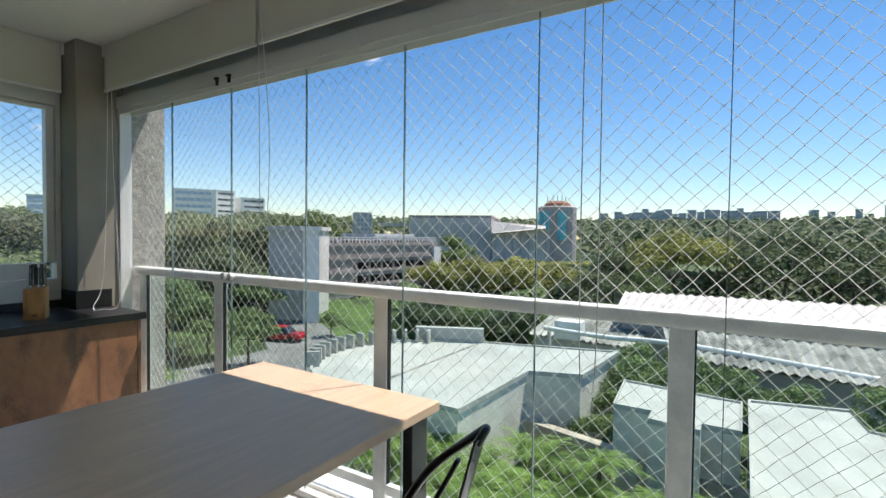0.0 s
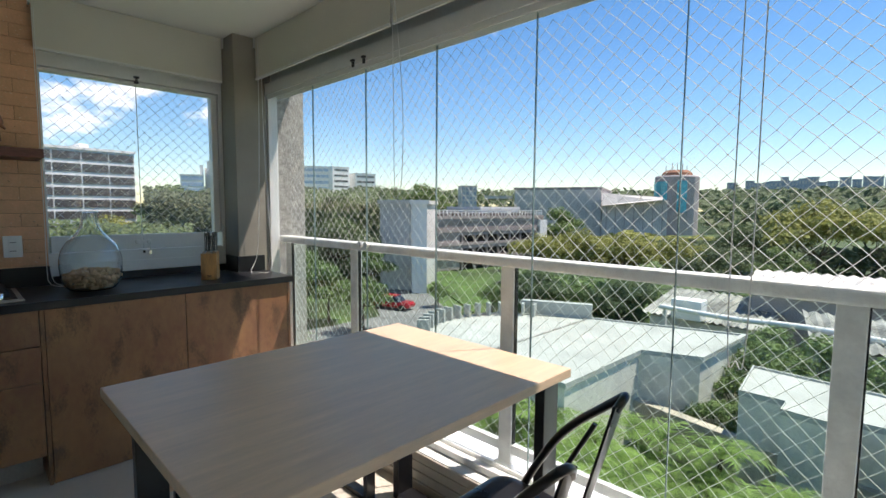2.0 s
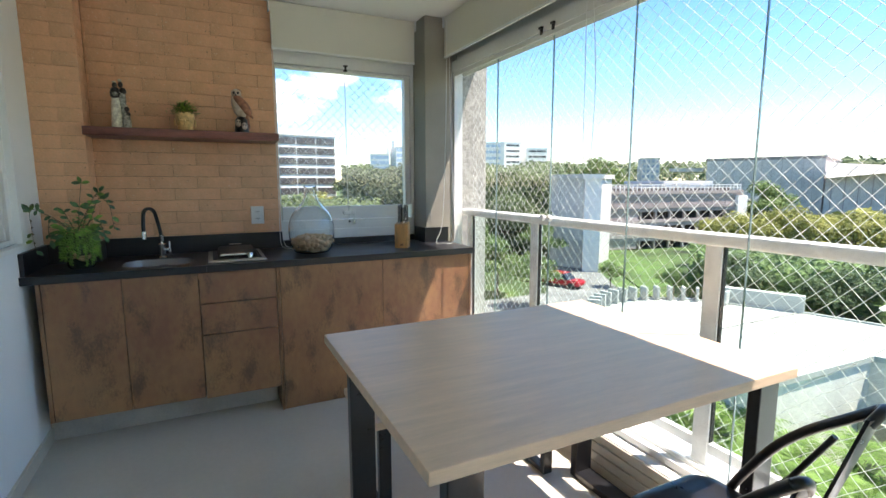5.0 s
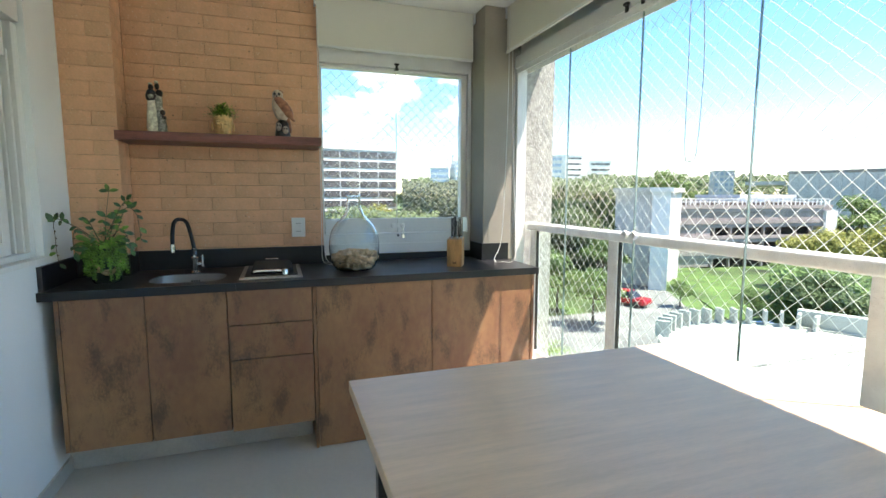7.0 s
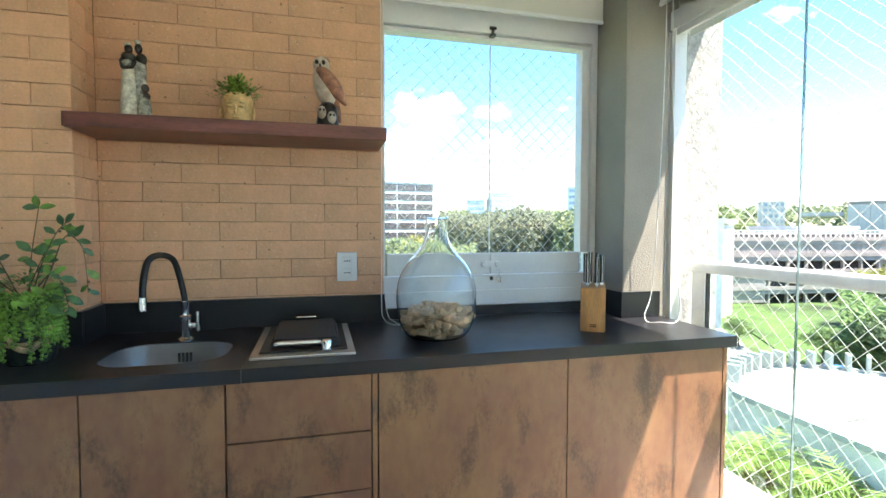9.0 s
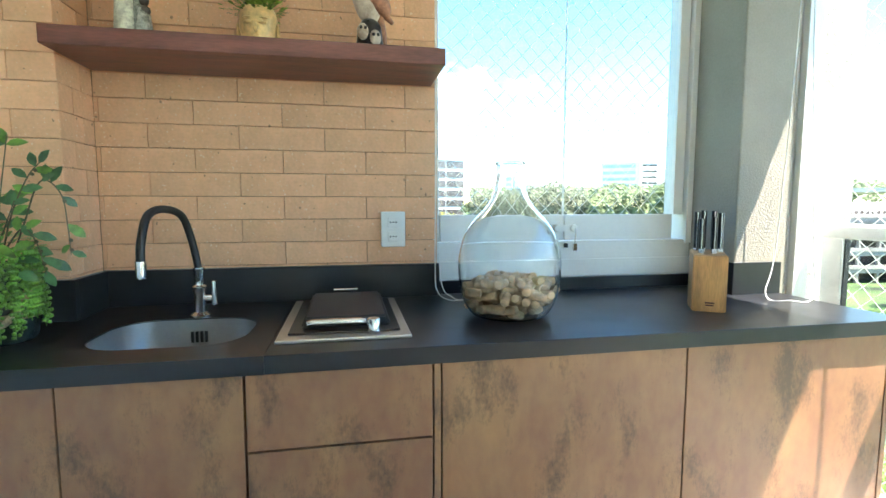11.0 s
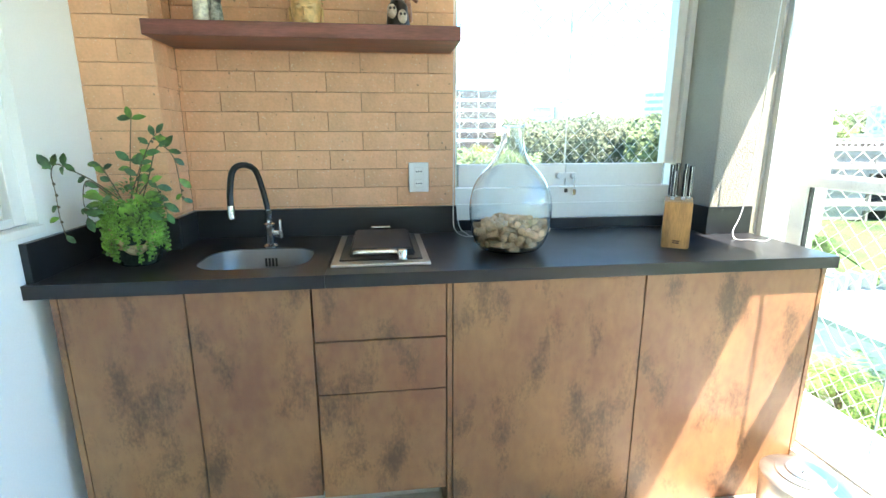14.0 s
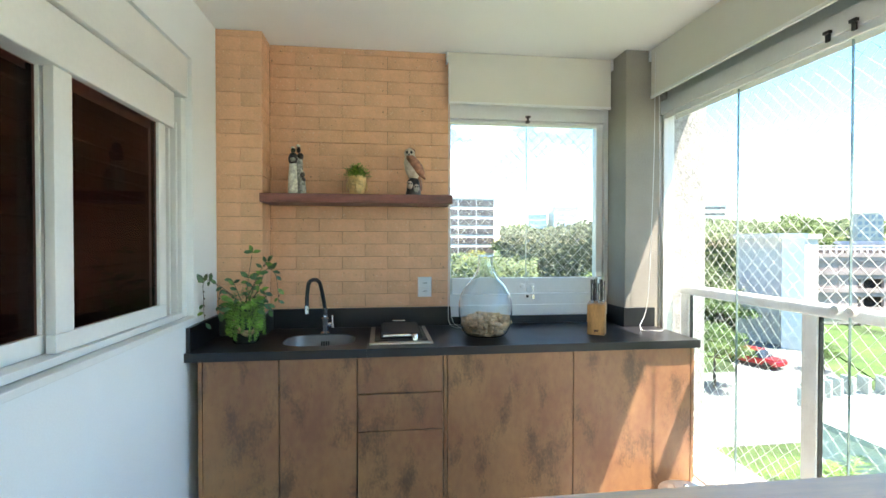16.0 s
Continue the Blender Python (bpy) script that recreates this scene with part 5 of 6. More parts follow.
def prism(bm, poly, z0, z1):
    lo = [bm.verts.new((x, y, z0)) for x, y in poly]
    hi = [bm.verts.new((x, y, z1)) for x, y in poly]
    bm.faces.new(hi)
    bm.faces.new(lo[::-1])
    for i in range(len(poly)):
        j = (i + 1) % len(poly)
        bm.faces.new((lo[i], lo[j], hi[j], hi[i]))
    return bm


def polar(az, dist):
    """A place by its bearing from the balcony: degrees from +y towards -x, metres."""
    a = radians(az)
    return 3.05 - dist * math.sin(a), 1.0 + dist * math.cos(a)


structure("ground", boxes((-3000, -800, GROUND - 0.5, 3000, 3000, GROUND)), GRASS, "green ground stretching to the horizon", "ground")


def flat_roof_house(name, poly, z1, label, category="house", roof_lip=0.12):
    h = thing(name, label, category, (sum(p[0] for p in poly) / len(poly), sum(p[1] for p in poly) / len(poly), GROUND))
    part("wall", prism(bmesh.new(), poly, GROUND, z1), RENDER_GREY, h)
    cx3, cy3 = h.location.x, h.location.y
    out = [(cx3 + (x - cx3) * 1.012, cy3 + (y - cy3) * 1.012) for x, y in poly]
    part("roof", prism(bmesh.new(), out, z1 + 0.004, z1 + roof_lip), ROOF_WHITE, h, "white coated flat roof")
    bm = bmesh.new()
    ins = [(cx3 + (x - cx3) * 0.985, cy3 + (y - cy3) * 0.985) for x, y in poly]
    for i in range(len(poly)):
        j = (i + 1) % len(poly)
        a = [bm.verts.new((*p, z1 + roof_lip)) for p in (out[i], out[j], ins[j], ins[i])]
        b = [bm.verts.new((*p, z1 + roof_lip + 0.09)) for p in (out[i], out[j], ins[j], ins[i])]
        bm.faces.new(b)
        for q in range(4):
            bm.faces.new((a[q], a[(q + 1) % 4], b[(q + 1) % 4], b[q]))
    part("roof_edge", bm, ROOF_WHITE, h)
    return h


arc = [(-11.3 + 4.5 * math.cos(radians(d)), 20.5 + 4.7 * math.sin(radians(d))) for d in range(112, 245, 12)]
h1 = flat_roof_house("white_roof_house", [(-5.7, 16.1), (-5.5, 22.2), (-3.2, 23.0), (-2.8, 28.7), (-10.0, 26.6)] + arc, -5.1, "low house with white flat roof and rounded end")
part("parapet", turned(boxes((-14.0, 25.6, -5.0, -9.9, 26.1, -4.15)), (-12, 25.8, 0), Matrix.Rotation(radians(24), 4, "Z")), ROOF_WHITE, h1)
part("roof_seam", boxes((-10.28, 17.0, -4.976, -10.14, 26.2, -4.94)), FIBRE_OLD, h1, "dark roof joint")
fin_me = None
for k in range(14):
    d = radians(110 + 8.8 * k)
    m = Matrix.Translation(Vector((-11.3 + 4.4 * math.cos(d), 20.5 + 4.6 * math.sin(d), -4.99)) - h1.location) @ Matrix.Rotation(d, 4, "Z")
    if fin_me is None:
        fin_me = mesh_of("fin", boxes((-0.3, -0.07, 0, 0.3, 0.07, 0.75), bevel=0.02), ROOF_WHITE)
    f = new("fin", fin_me)
    f.parent = h1
    f.matrix_basis = m
h2 = flat_roof_house("annex", [(-1.5, 24.2), (3.1, 23.7), (3.1, 20.2), (1.9, 20.2), (1.9, 19.5), (0.2, 19.7), (0.2, 20.6), (-1.2, 20.6)], -5.35, "small white-roofed annex with grey walls", "annex")
h3 = flat_roof_house("white_roof_building", [(3.35, 24.0), (6.6, 24.8), (6.8, 22.6), (7.4, 22.4), (7.4, 20.9), (10.5, 20.6), (10.5, 12.0), (3.35, 12.0)], -5.3, "broad low building with white flat roof")
gw = tagged(part("garden_wall", turned(boxes((-6.8, 21.0, GROUND, 4.0, 21.5, -7.1), bevel=0.03), (-2, 21.2, 0), Matrix.Rotation(radians(-13), 4, "Z")), RENDER_BEIGE), "beige rendered garden wall between the houses", "garden wall")

# sheds with corrugated roofs


def corrugated(name, a, b, c, d, pitch, depth, material, label, wall_mat):
    """Shed between near eave a-b and far edge d-c; the waves run from near to far."""
    a, b, c, d = map(Vector, (a, b, c, d))
    t = thing(name, label, "shed", ((a.x + b.x) / 2, (a.y + c.y) / 2, GROUND))
    n = int((b - a).length / pitch) * 4
    verts, faces = [], []
    for i in range(n + 1):
        s = i / n
        h = Vector((0, 0, depth * math.cos(i * math.pi / 2)))
        verts += [a.lerp(b, s) + h, d.lerp(c, s) + h]
        if i:
            k = 2 * i
            faces.append((k - 2, k, k + 1, k - 1))
    r = new("roof", card_mesh("roof", [v - t.location for v in verts], faces, material))
    r.parent = t
    tagged(r, "corrugated roof sheets")
    bm = prism(bmesh.new(), [((a.x + 0.4), a.y + 0.6), (b.x - 0.4, b.y + 0.6), (c.x - 0.4, c.y - 0.4), (d.x + 0.4, d.y - 0.4)], GROUND, min(a.z, b.z) - 0.25)
    part("wall", bm, wall_mat, t)
    return t


corrugated("white_roof_shed", (-5.6, 41, -4.5), (20, 39.6, -4.5), (26, 53, -3.75), (-6.5, 49.3, -3.75), 0.62, 0.08, FIBRE_WHITE, "long shed with white corrugated roof", CONCRETE_DARK)
corrugated("old_roof_shed", (-0.6, 32.6, -5.7), (16, 31.5, -5.7), (17, 38.2, -5.0), (-1.8, 38.6, -5.0), 0.55, 0.09, FIBRE_OLD, "old shed with weathered grey corrugated roof", CONCRETE_DARK)
corrugated("old_roof_shed", (-11.5, 37.5, -6.4), (-3.5, 37.0, -6.4), (-2.8, 45, -5.6), (-12, 46, -5.6), 0.5, 0.07, FIBRE_OLD, "old shed with weathered grey corrugated roof", CONCRETE)
tagged(part("water_pipe", tube(bmesh.new(), curve([(-9.5, 35.5, -5.4), (-5, 35.2, -5.5), (0, 34.6, -5.3), (9, 33, -5.6)], 6), 0.17, 8), WHITE_WALL, smooth=60), "thick white pipe running over the old sheds", "pipe")
for x in (-9.2, -0.3, 8.5):
    tagged(part("pipe_post", boxes((x - 0.1, 34.6 - 0.12 * x - 0.1 if x < 0 else 33.4, GROUND, x + 0.1, 34.8 - 0.12 * x if x < 0 else 33.6, -5.5)), CONCRETE), "grey post carrying the white pipe", "post")
tk = tagged(part("water_tank", boxes((-9.2, 36.8, -6.4, -7.2, 38.2, -5.0), bevel=0.06), WHITE_WALL), "white square roof tank on the old shed", "water tank")


# larger buildings
def facade(name, label, az0, az1, d0, d1, el, floors, bays, wall, glass, z0=GROUND, depth=14.0, wh=0.5, ww=0.75, category="building", roofs=()):
    """A block whose front runs between two bearings, with one inset object a window."""
    x0, y0 = polar(az0, d0)
    x1, y1 = polar(az1, d1)
    z1 = 1.39 + (d0 + d1) / 2 * math.tan(radians(el))
    f = Vector((x1 - x0, y1 - y0, 0))
    w = f.length
    yaw = math.atan2(f.y, f.x)
    t = thing(name, label, category, (x0, y0, z0))
    t.rotation_euler = (0, 0, yaw)
    h = z1 - z0

    def local(nm, bm, mat, parent, lab=""):
        ob = new(nm, mesh_of(nm, bm, mat))
        ob.parent = parent
        if lab:
            tagged(ob, lab)
        return ob

    local("wall", boxes((0, 0, 0, w, depth, h)), wall, t)
    local("roof", boxes((-0.25, -0.25, h + 0.004, w + 0.25, depth + 0.25, h + 0.5)), wall, t)
    for a, b, hh in roofs:
        local("roof_house", boxes((w * a, depth * 0.3, h + 0.5, w * b, depth * 0.7, h + 0.5 + hh)), wall, t)
    if floors:
        bw, fh = w / bays, h / floors
        me = mesh_of("window", boxes((0, -0.12, 0, bw * ww, 0.02, fh * wh)), glass)
        for i in range(bays):
            for j in range(floors):
                o = new("window", me)
                o.parent = t
                o.location = (bw * (i + (1 - ww) / 2), 0, fh * (j + (1 - wh) / 2))
    return t


facade("office_building", "white gridded office block with dark windows", 97, 76.8, 118, 126, 5.25, 9, 9, WHITE_WALL, OFFICE_GLASS, wh=0.66, ww=0.94, roofs=((0.05, 0.12, 2.5), (0.42, 0.6, 3.0), (0.8, 0.84, 1.2)))
facade("blue_building", "pale blue glazed office slab above the trees", 72.8, 70.6, 330, 330, 3.25, 8, 1, WHITE_WALL, BLUE_WALL, wh=0.6, ww=0.92, roofs=((0.85, 1.0, 6),))
facade("blue_building", "pale blue glazed office slab above the trees", 69.8, 67.1, 325, 330, 4.05, 10, 1, WHITE_WALL, BLUE_WALL, wh=0.62, ww=0.95, roofs=((0.0, 0.08, 4),))
facade("apartment_building", "white slab apartment block with banded windows", 61.2, 57.4, 350, 350, 4.55, 9, 1, WHITE_WALL, BLUE_WALL, wh=0.45, ww=0.9)
facade("apartment_building", "white slab apartment block with banded windows", 57.2, 55.3, 345, 352, 4.55, 10, 1, WHITE_WALL, WINDOW_DARK, wh=0.35, ww=0.8)
facade("apartment_building", "white slab apartment block with banded windows", 54.6, 52.3, 350, 355, 3.85, 9, 1, WHITE_WALL, WINDOW_DARK, wh=0.35, ww=0.85)
# the windows of this tower carry the same haze-blue tone
facade("tower_block", "grey far tower block over the treetops", 42.2, 40.4, 320, 322, 2.55, 8, 4, CONCRETE, HAZE_WALL, wh=0.6, ww=0.6)
facade("grey_stair_tower", "windowless grey block with a white edge", 51.9, 48.25, 62, 60, 0.42, 0, 0, CONCRETE, WINDOW_DARK, depth=8)
facade("white_stair_tower", "tall plain white stair tower", 48.2, 46.4, 58, 58, 0.4, 0, 0, WHITE_WALL, WINDOW_DARK, depth=3)
# solid block behind the decks, coloured dark to stand for their shade
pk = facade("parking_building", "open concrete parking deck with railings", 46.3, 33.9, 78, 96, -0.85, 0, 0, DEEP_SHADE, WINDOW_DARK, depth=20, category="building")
L = math.dist(polar(46.3, 78), polar(33.9, 96))
for j, z in enumerate((1.9, 4.2, 6.4, 8.6)):
    o = new("deck", mesh_of("deck", boxes((-0.5, -2.2, z - 0.55, L + 0.5, 0.02, z), (-0.5, -2.3, z, L + 0.5, -2.15, z + 0.5)), PINK_CONCRETE))
    o.parent = pk
for i in range(10):
    o = new("pillar", mesh_of("pillar", boxes((L * i / 9 - 0.14, -2.1, 0, L * i / 9 + 0.14, -1.7, 8.6)), PINK_CONCRETE))
    o.parent = pk
for i in range(34):
    o = new("rail_post", mesh_of("rail_post", boxes((L * i / 33 - 0.06, -2.2, 9.1, L * i / 33 + 0.06, -2.1, 10.0)), WHITE_WALL))
    o.parent = pk
for z in (9.5, 9.95):
    o = new("rail_bar", mesh_of("rail_bar", boxes((0, -2.2, z, L, -2.1, z + 0.1)), WHITE_WALL))
    o.parent = pk
for x0, x1, z0, z1 in ((-0.4, L * 0.2, 0.2, 8.4), (L * 0.2, L, 6.9, 8.0)):
    o = new("wall_panel", mesh_of("wall_panel", boxes((x0, -2.05, z0, x1, -1.9, z1)), PINK_CONCRETE))
    o.parent = pk
o = new("end_stair", mesh_of("end_stair", boxes((L - 0.9, -2.6, 0, L + 1.2, -0.4, 8.2)), WHITE_WALL))
o.parent = pk
facade("roof_house", "pale rooftop plant house", 40.0, 35.6, 92, 99, -0.15, 0, 0, WHITE_WALL, WINDOW_DARK, depth=10)
facade("grey_hall", "large windowless grey concrete hall", 36.0, 26.3, 165, 160, 2.25, 1, 12, CONCRETE_DARK, CONCRETE, wh=0.96, ww=0.96, depth=40)
facade("grey_hall", "large windowless grey concrete hall", 26.2, 19.5, 150, 150, 0.75, 1, 7, CONCRETE, CONCRETE_DARK, wh=0.9, ww=0.08, depth=40)
bm = bmesh.new()
wedge = []
for az, lo, hi in ((26.2, 0.35, 1.75), (20.0, 1.0, 1.3)):
    for d, el in ((147.0, lo), (149.6, hi), (150.0, hi), (147.4, lo - 0.1)):
        wedge.append(bm.verts.new((*polar(az, d), 1.39 + d * math.tan(radians(el)))))
for q in ((0, 1, 5, 4), (1, 2, 6, 5), (2, 3, 7, 6), (3, 0, 4, 7), (0, 3, 2, 1), (4, 5, 6, 7)):
    bm.faces.new([wedge[k] for k in q])
wr = tagged(part("white_roof", bm, FIBRE_WHITE), "white sloping sheet roof of the grey hall", "roof", kind="structure")
wr2 = tagged(part("white_roof", prism(bmesh.new(), [polar(39.5, 170), polar(36.2, 170), polar(36.2, 200), polar(39.5, 200)], 4.6, 5.7), FIBRE_WHITE), "white sloping sheet roof beside the grey hall", "roof", kind="structure")
TX, TY = polar(18.7, 222)
tower = thing("teal_tower", "round grey tower with teal glazing and terracotta crown", "tower", (TX, TY, GROUND))
part("wall", lathe(bmesh.new(), [(0, GROUND), (8.4, GROUND), (8.4, 14.4), (7.9, 15.0), (0, 15.0)], TX, TY, 18), CONCRETE_DARK, tower)
part("crown", lathe(bmesh.new(), [(5.4, 15.1), (5.9, 15.1), (5.6, 16.2), (4.2, 17.3), (0, 17.5)], TX, TY, 18), TERRACOTTA, tower, "terracotta roof crown")
for a0, a1, z0, z1 in ((-150, -95, -1.0, 12.6), (-70, -45, 0.0, 12.8)):
    bm = bmesh.new()
    quad = [[bm.verts.new((TX + r * math.cos(radians(a)), TY + r * math.sin(radians(a)), z)) for r in (8.1, 8.6)] for z in (z0, z1) for a in (a0, (2 * a0 + a1) / 3, (a0 + 2 * a1) / 3, a1)]
    for k in range(3):
        for r in (0, 1):
            bm.faces.new((quad[k][r], quad[k + 1][r], quad[k + 5][r], quad[k + 4][r]))
        bm.faces.new((quad[k][0], quad[k + 1][0], quad[k + 1][1], quad[k][1]))
        bm.faces.new((quad[k + 4][0], quad[k + 5][0], quad[k + 5][1], quad[k + 4][1]))
    for k in (0, 3):
        bm.faces.new((quad[k][0], quad[k][1], quad[k + 4][1], quad[k + 4][0]))
    part("glazing", bm, TEAL, tower, "bright teal glass band")
ant = thing("roof_antennas", "thin antenna masts on the teal tower", "antenna", (*polar(18.7, 220), 17.2))
for az, hh in ((19.8, 2), (19.2, 3.2), (18.7, 2.5), (18.2, 3.0), (17.8, 1.8)):
    x, y = polar(az, 220)
    part("mast", boxes((x - 0.12, y - 0.12, 16.6, x + 0.12, y + 0.12, 17.2 + hh)), CONCRETE_DARK, ant)
# skyline towers, their haze painted in as a grey-blue base colour
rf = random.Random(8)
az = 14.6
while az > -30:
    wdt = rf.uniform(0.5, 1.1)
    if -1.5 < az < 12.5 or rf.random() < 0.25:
        facade("far_tower", "far skyline tower block with haze blue in its colour", az, az - wdt, 620, 620, rf.uniform(2.55, 3.15), 6, 3, HAZE_WALL, CONCRETE, wh=0.45, ww=0.5, z0=GROUND, depth=12)
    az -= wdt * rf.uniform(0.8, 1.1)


# woods: joined clumps on rolling canopies
def woods(name, label, az0, az1, d0, d1, z0, el, material, n, clump, seed, bump=2.0):
    rng = random.Random(seed)
    pts = []
    for _ in range(n):
        a, q = rng.uniform(az0, az1), rng.random()
        d = d0 + (d1 - d0) * q
        x, y = polar(a, d)
        top = 1.39 + d * math.tan(radians(el)) * 1.0
        lump_h = bump * (noise.noise((x * 0.11, y * 0.11, seed)) + 0.6 * noise.noise((x * 0.3, y * 0.3, seed + 3)))
        z = top + lump_h - (1 - q) * (top - z0) * rng.random() ** 1.4 * 1.0
        pts.append((Vector((x, y, z)), Vector((-(x - 3) / d, -(y - 1) / d, 0.8))))
    v, f = cards(rng, pts, clump, 0.6)
    return tagged(new(name, card_mesh(name, v, f, material)), label, "woods", kind="stuff")


woods("far_woods", "far dark green wooded ridge on the skyline", 75, -35, 380, 560, -6, 1.75, FOL_DARK, 16000, 5.0, 2, 5.0)
woods("hill_woods", "wooded slope below the far towers", 16, -35, 230, 420, -8, 0.7, FOL_DARK, 12000, 4.0, 5, 3.5)
woods("end_woods", "green treetops beyond the office block", 76, 62, 85, 170, -8, 1.2, FOL_GREY, 26000, 0.9, 3, 2.2)
woods("end_bushes", "light green treetops before the office block", 100, 72, 70, 95, -8, -2.3, FOL_DARK, 12000, 0.75, 13, 1.6)
woods("left_woods", "dense treetops left of the stair towers", 63, 50.5, 66, 130, -9, 1.3, FOL_DARK, 20000, 1.0, 4, 2.0)
woods("mid_woods", "olive treetops before the grey hall", 33.5, 13, 88, 140, -9, -3.6, FOL_OLIVE, 12000, 1.5, 6, 1.8)
woods("low_woods", "green trees behind the white-roofed house", 37, 20, 46, 62, -9, -7.6, FOL_GREEN, 9000, 0.7, 7, 1.7)
woods("shed_woods", "trees behind the long shed", 20, -25, 82, 100, -9, -3.6, FOL_DARK, 8000, 1.2, 9, 1.2)

# road, lawns, cars
structure("road", turned(boxes((-75, 31, GROUND + 0.004, -18, 38, GROUND + 0.02)), (-35, 34, GROUND), Matrix.Rotation(radians(-32), 4, "Z")), ASPHALT, "pale sunlit grey road below the balcony", "road")
structure("road", boxes((-33, 12, GROUND + 0.024, -20, 32, GROUND + 0.035)), ASPHALT, "pale sunlit grey forecourt below the balcony", "road")
structure("lawn", turned(boxes((-75, 41, GROUND + 0.004, -22, 47, GROUND + 0.12)), (-35, 40, GROUND), Matrix.Rotation(radians(-32), 4, "Z")), LAWN, "bright mown lawn strip beside the road", "lawn")


def car(x, y, yaw, color, label):
    paint = surface("car_paint", color, 0.25, vary=0.05, scale=2, fine=20, bump=0.0, coat=0.6)
    c = thing("car", label, "car", (x, y, GROUND))
    c.rotation_euler = (0, 0, radians(yaw))

    def local(nm, bm, mat, parent=c, smooth=None):
        o = new(nm, mesh_of(nm, bm, mat, smooth))
        o.parent = parent
        return o

    bm = boxes((-2.1, -0.85, 0.3, 2.1, 0.85, 0.85))
    bmesh.ops.bevel(bm, geom=bm.edges[:], offset=0.14, segments=3, affect="EDGES")
    local("body", bm, paint, smooth=40)
    bm = bmesh.new()
    a = [bm.verts.new(p) for p in ((-1.5, -0.75, 0.84), (1.0, -0.75, 0.84), (1.0, 0.75, 0.84), (-1.5, 0.75, 0.84))]
    b = [bm.verts.new(p) for p in ((-1.1, -0.62, 1.4), (0.4, -0.62, 1.4), (0.4, 0.62, 1.4), (-1.1, 0.62, 1.4))]
    for i in range(4):
        bm.faces.new((a[i], a[(i + 1) % 4], b[(i + 1) % 4], b[i]))
    local("window_band", bm, WINDOW_DARK)
    local("roof", boxes((-1.12, -0.63, 1.395, 0.42, 0.63, 1.44), bevel=0.02), paint)
    for wx in (-1.35, 1.3):
        for wy in (-0.8, 0.8):
            bm = lathe(bmesh.new(), [(0, -0.1), (0.31, -0.1), (0.31, 0.1), (0, 0.1)], 0, 0, 18)
            bmesh.ops.rotate(bm, verts=bm.verts, cent=(0, 0, 0), matrix=Matrix.Rotation(radians(90), 3, "X"))
            bmesh.ops.translate(bm, verts=bm.verts, vec=(wx, wy, 0.31))
            local("wheel", bm, RUBBER, smooth=40)


car(-34.8, 32.4, 20, (0.5, 0.02, 0.03), "red car parked beside the road below")
car(-21.5, 33.5, 60, (0.05, 0.12, 0.35), "blue car parked behind the white-roofed house")
car(-11.0, 78.0, 10, (0.03, 0.12, 0.5), "blue car parked under the far trees")

# trees and palms
T_A = tree(1, 10.5, 13.0, 0.42, FOL_OLIVE, "broad tree with light olive crown", 0.55, 3800)
T_B = tree(2, 10.5, 13.0, 0.5, FOL_DARK, "broad tree with dense dark green crown", 0.55, 3800)
T_C = tree(3, 9.0, 8.0, 0.55, FOL_GREEN, "leafy green tree near the house", 0.4, 3200)
P_A = palm(1, 1.4, "young palm with arching bright green fronds")
P_B = palm(2, 2.0, "young palm with arching bright green fronds", 19)


def plant_at(src, x, y, z, yaw, s):
    return copy_thing(src, Matrix.Translation((x, y, z)) @ Matrix.Rotation(radians(yaw), 4, "Z") @ Matrix.Diagonal((s, s, s, 1)))


for az, d, src, s in ((6.5, 72, T_A, 1.05), (-3.5, 74, T_B, 1.12), (-8.5, 80, T_B, 0.95), (2.2, 86, T_A, 0.95), (12.5, 76, T_B, 0.8), (-16, 72, T_A, 1.0), (-22, 76, T_B, 1.0), (18.5, 62, T_A, 0.64), (23.5, 64, T_A, 0.68), (28.5, 66, T_A, 0.7), (33, 68, T_A, 0.62), (31, 100, T_C, 1.25), (15, 58, T_B, 0.62), (9.5, 64, T_C, 0.75)):
    plant_at(src, *polar(az, d), GROUND, az * 37, s)
for az, d, src, s in ((58, 44, T_C, 0.62), (54, 40, T_C, 0.55), (62, 48, T_C, 0.8), (50.5, 66, T_B, 0.55), (53, 58, T_C, 0.7), (57, 62, T_B, 0.85), (66, 60, T_C, 0.8), (45, 50, T_C, 0.3), (38.5, 46, T_C, 0.36), (33, 45, T_B, 0.45), (28.5, 44, T_C, 0.4), (24, 43, T_B, 0.42), (47, 300, T_C, 3.0), (44.5, 310, T_C, 2.2), (52, 250, T_B, 2.0), (73, 120, T_B, 1.35), (79, 92, T_A, 0.8), (74, 88, T_C, 0.95)):
    plant_at(src, *polar(az, d), GROUND, az * 53, s)
# bushes between the houses
for x, y, s in ((-1.6, 27.5, 0.5), (0.5, 28.5, 0.55), (2.8, 27.8, 0.5), (-2.3, 22.6, 0.3), (-2.2, 25.5, 0.35), (5.5, 28.0, 0.45), (8, 27.6, 0.5), (-2.0, 31, 0.5)):
    plant_at(T_C, x, y, GROUND, x * 91, s)
rp = random.Random(17)
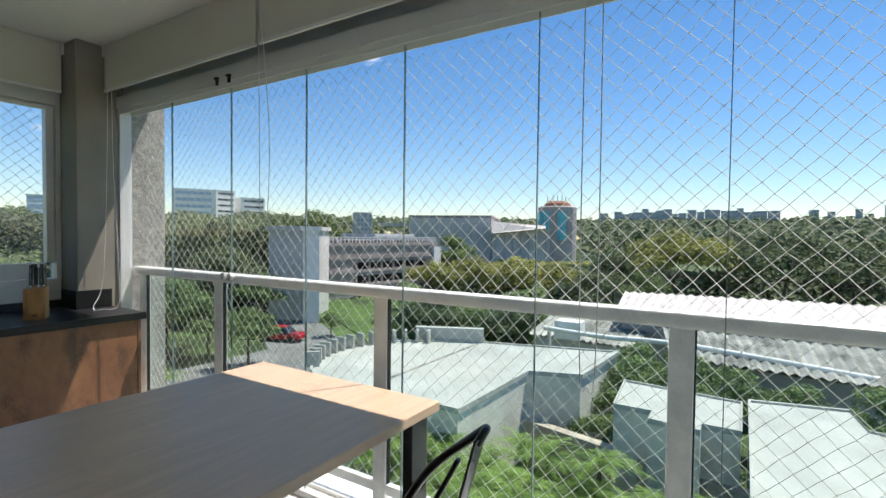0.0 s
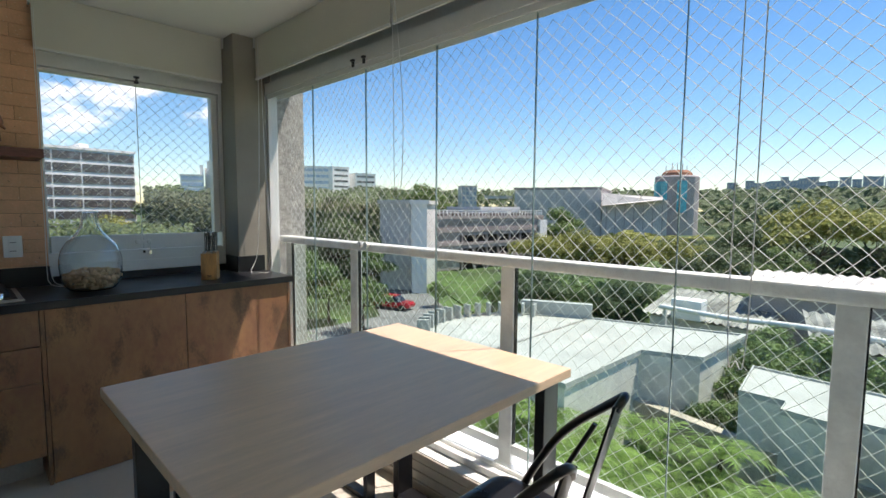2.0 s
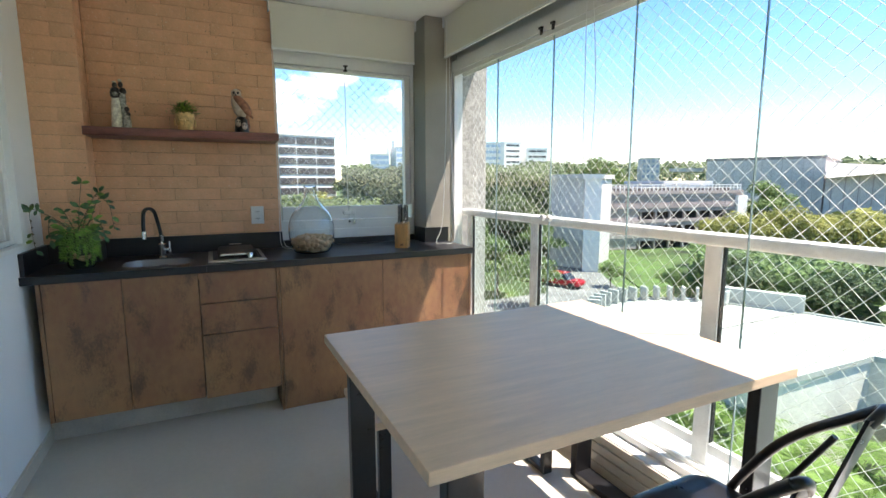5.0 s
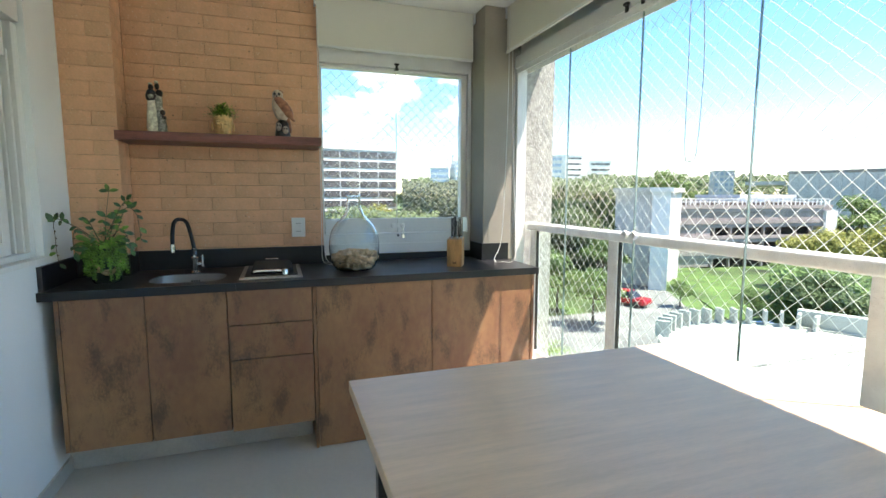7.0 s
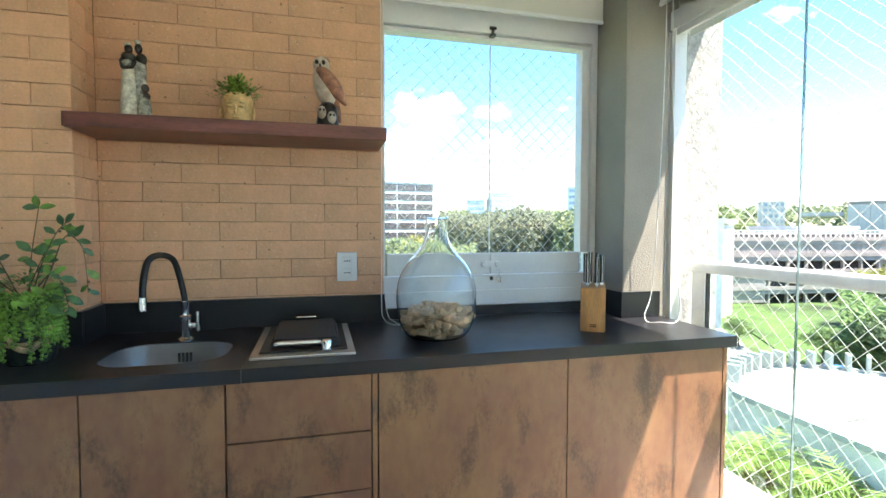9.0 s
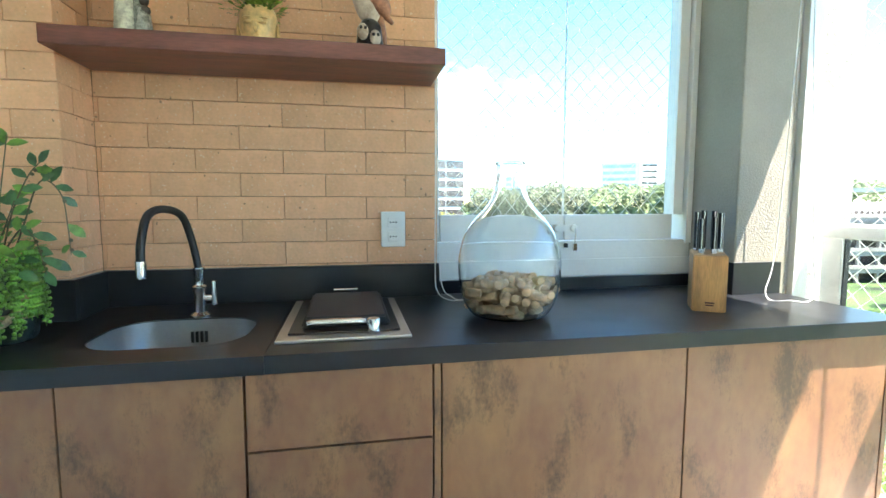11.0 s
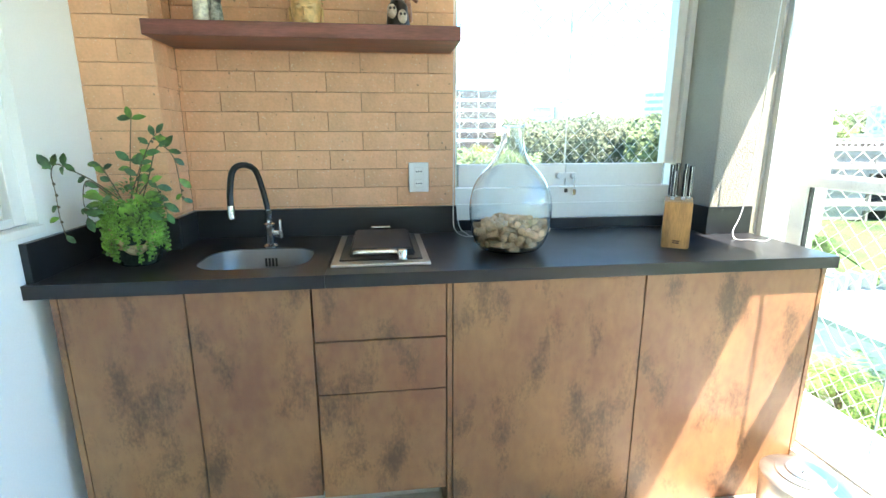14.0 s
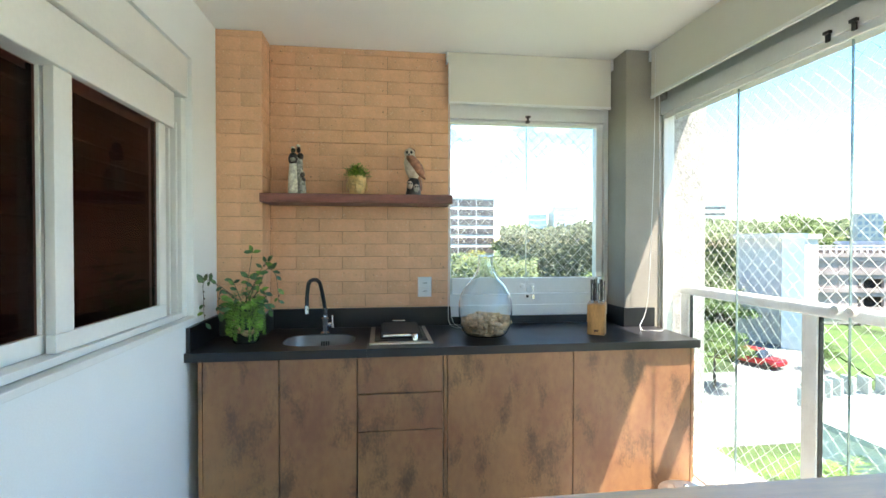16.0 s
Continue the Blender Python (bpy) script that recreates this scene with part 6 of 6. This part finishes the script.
for k in range(74):
    if k < 54:
        x, y = rp.uniform(-9.0, 2.8), rp.uniform(11.5, 15.6)
        y -= max(0, (-x - 6) * 0.12)
    else:
        x, y = rp.uniform(-6, 3.0), rp.uniform(16.5, 18.6)
    if x < -6 and y > 16.6:
        y = 16.0
    if x < -6.5 and y < 14.6 and k % 3:
        continue
    plant_at(P_A if k % 2 else P_B, x, y, GROUND + (0.2 if k % 3 else 0.0), k * 77, rp.uniform(0.55, 1.0))
for k in range(13):
    plant_at(P_B if k % 2 else P_A, -12.2 + 0.55 * k, 14.9 + 0.3 * (k % 3), GROUND, k * 101, 1.0 + 0.1 * (k % 4))
for src in (T_A, T_B, T_C, P_A, P_B):
    m = {"tree": (*polar(-40, 90), GROUND), "palm": (-16.5, 15.2, GROUND)}[src.name.split(".")[0]]
    src.location = (m[0] + 9 * len(src.name), m[1], m[2]) if src.name.startswith("tree") else (m[0] - len(src.name), m[1], m[2])

# ---- bricks of the end wall ----
def brick_mesh(w, h, d):
    bm = bmesh.new()
    c = 0.0009
    a = [bm.verts.new((0, y, z)) for y, z in ((0, 0), (w, 0), (w, h), (0, h))]
    b = [bm.verts.new((d - c, y, z)) for y, z in ((0, 0), (w, 0), (w, h), (0, h))]
    f = [bm.verts.new((d, y, z)) for y, z in ((c, c), (w - c, c), (w - c, h - c), (c, h - c))]
    bm.faces.new(f)
    for p, q in ((a, b), (b, f)):
        for i in range(4):
            bm.faces.new((p[i], p[(i + 1) % 4], q[(i + 1) % 4], q[i]))
    return mesh_of("brick", bm, BRICK)


cache = {}


def brick(w, h, m):
    key = (round(w, 3), round(h, 3))
    if key not in cache:
        cache[key] = brick_mesh(w, h, 0.012)
    b = new("brick", cache[key])
    b.parent = wall_west
    b.matrix_basis = m


rng = random.Random(3)
COURSE, LONG, J = 0.0733, 0.262, 0.002
z = 1.478 - 7 * COURSE
course = 0
while z < CEIL - 0.01:
    z1 = min(z + COURSE, CEIL)
    h = z1 - z - J
    # long face
    y = 0.236 - LONG + (0.145 if (course + 7) % 2 else 0.014)
    while y < 1.275:
        ya, yb = max(y, PIER_Y), min(y + LONG, 1.275)
        if yb - ya > 0.012:
            brick(yb - ya - J, h, Matrix.Translation((END - 0.012 + rng.uniform(-0.0012, 0.0012), ya + J / 2, z + J / 2)))
        y += LONG
    # pier face
    cut = 0.0 if course % 2 else 0.125
    for ya, yb in (((0.0, cut), (cut, PIER_Y)) if cut else ((0.0, PIER_Y),)):
        brick(yb - ya - J, h, Matrix.Translation((PIER_X - 0.012 + rng.uniform(-0.001, 0.001), ya + J / 2, z + J / 2)))
    # pier side
    n = PIER_X - END
    cut = n * (0.38 if course % 2 else 0.66)
    turn = Matrix.Rotation(radians(90), 4, "Z")
    for a, b in ((0, cut), (cut, n)):
        brick(b - a - J, h, Matrix.Translation((PIER_X - a - J / 2 - 0.0005, PIER_Y - 0.012 + rng.uniform(-0.001, 0.001), z + J / 2)) @ turn)
    z += COURSE
    course += 1
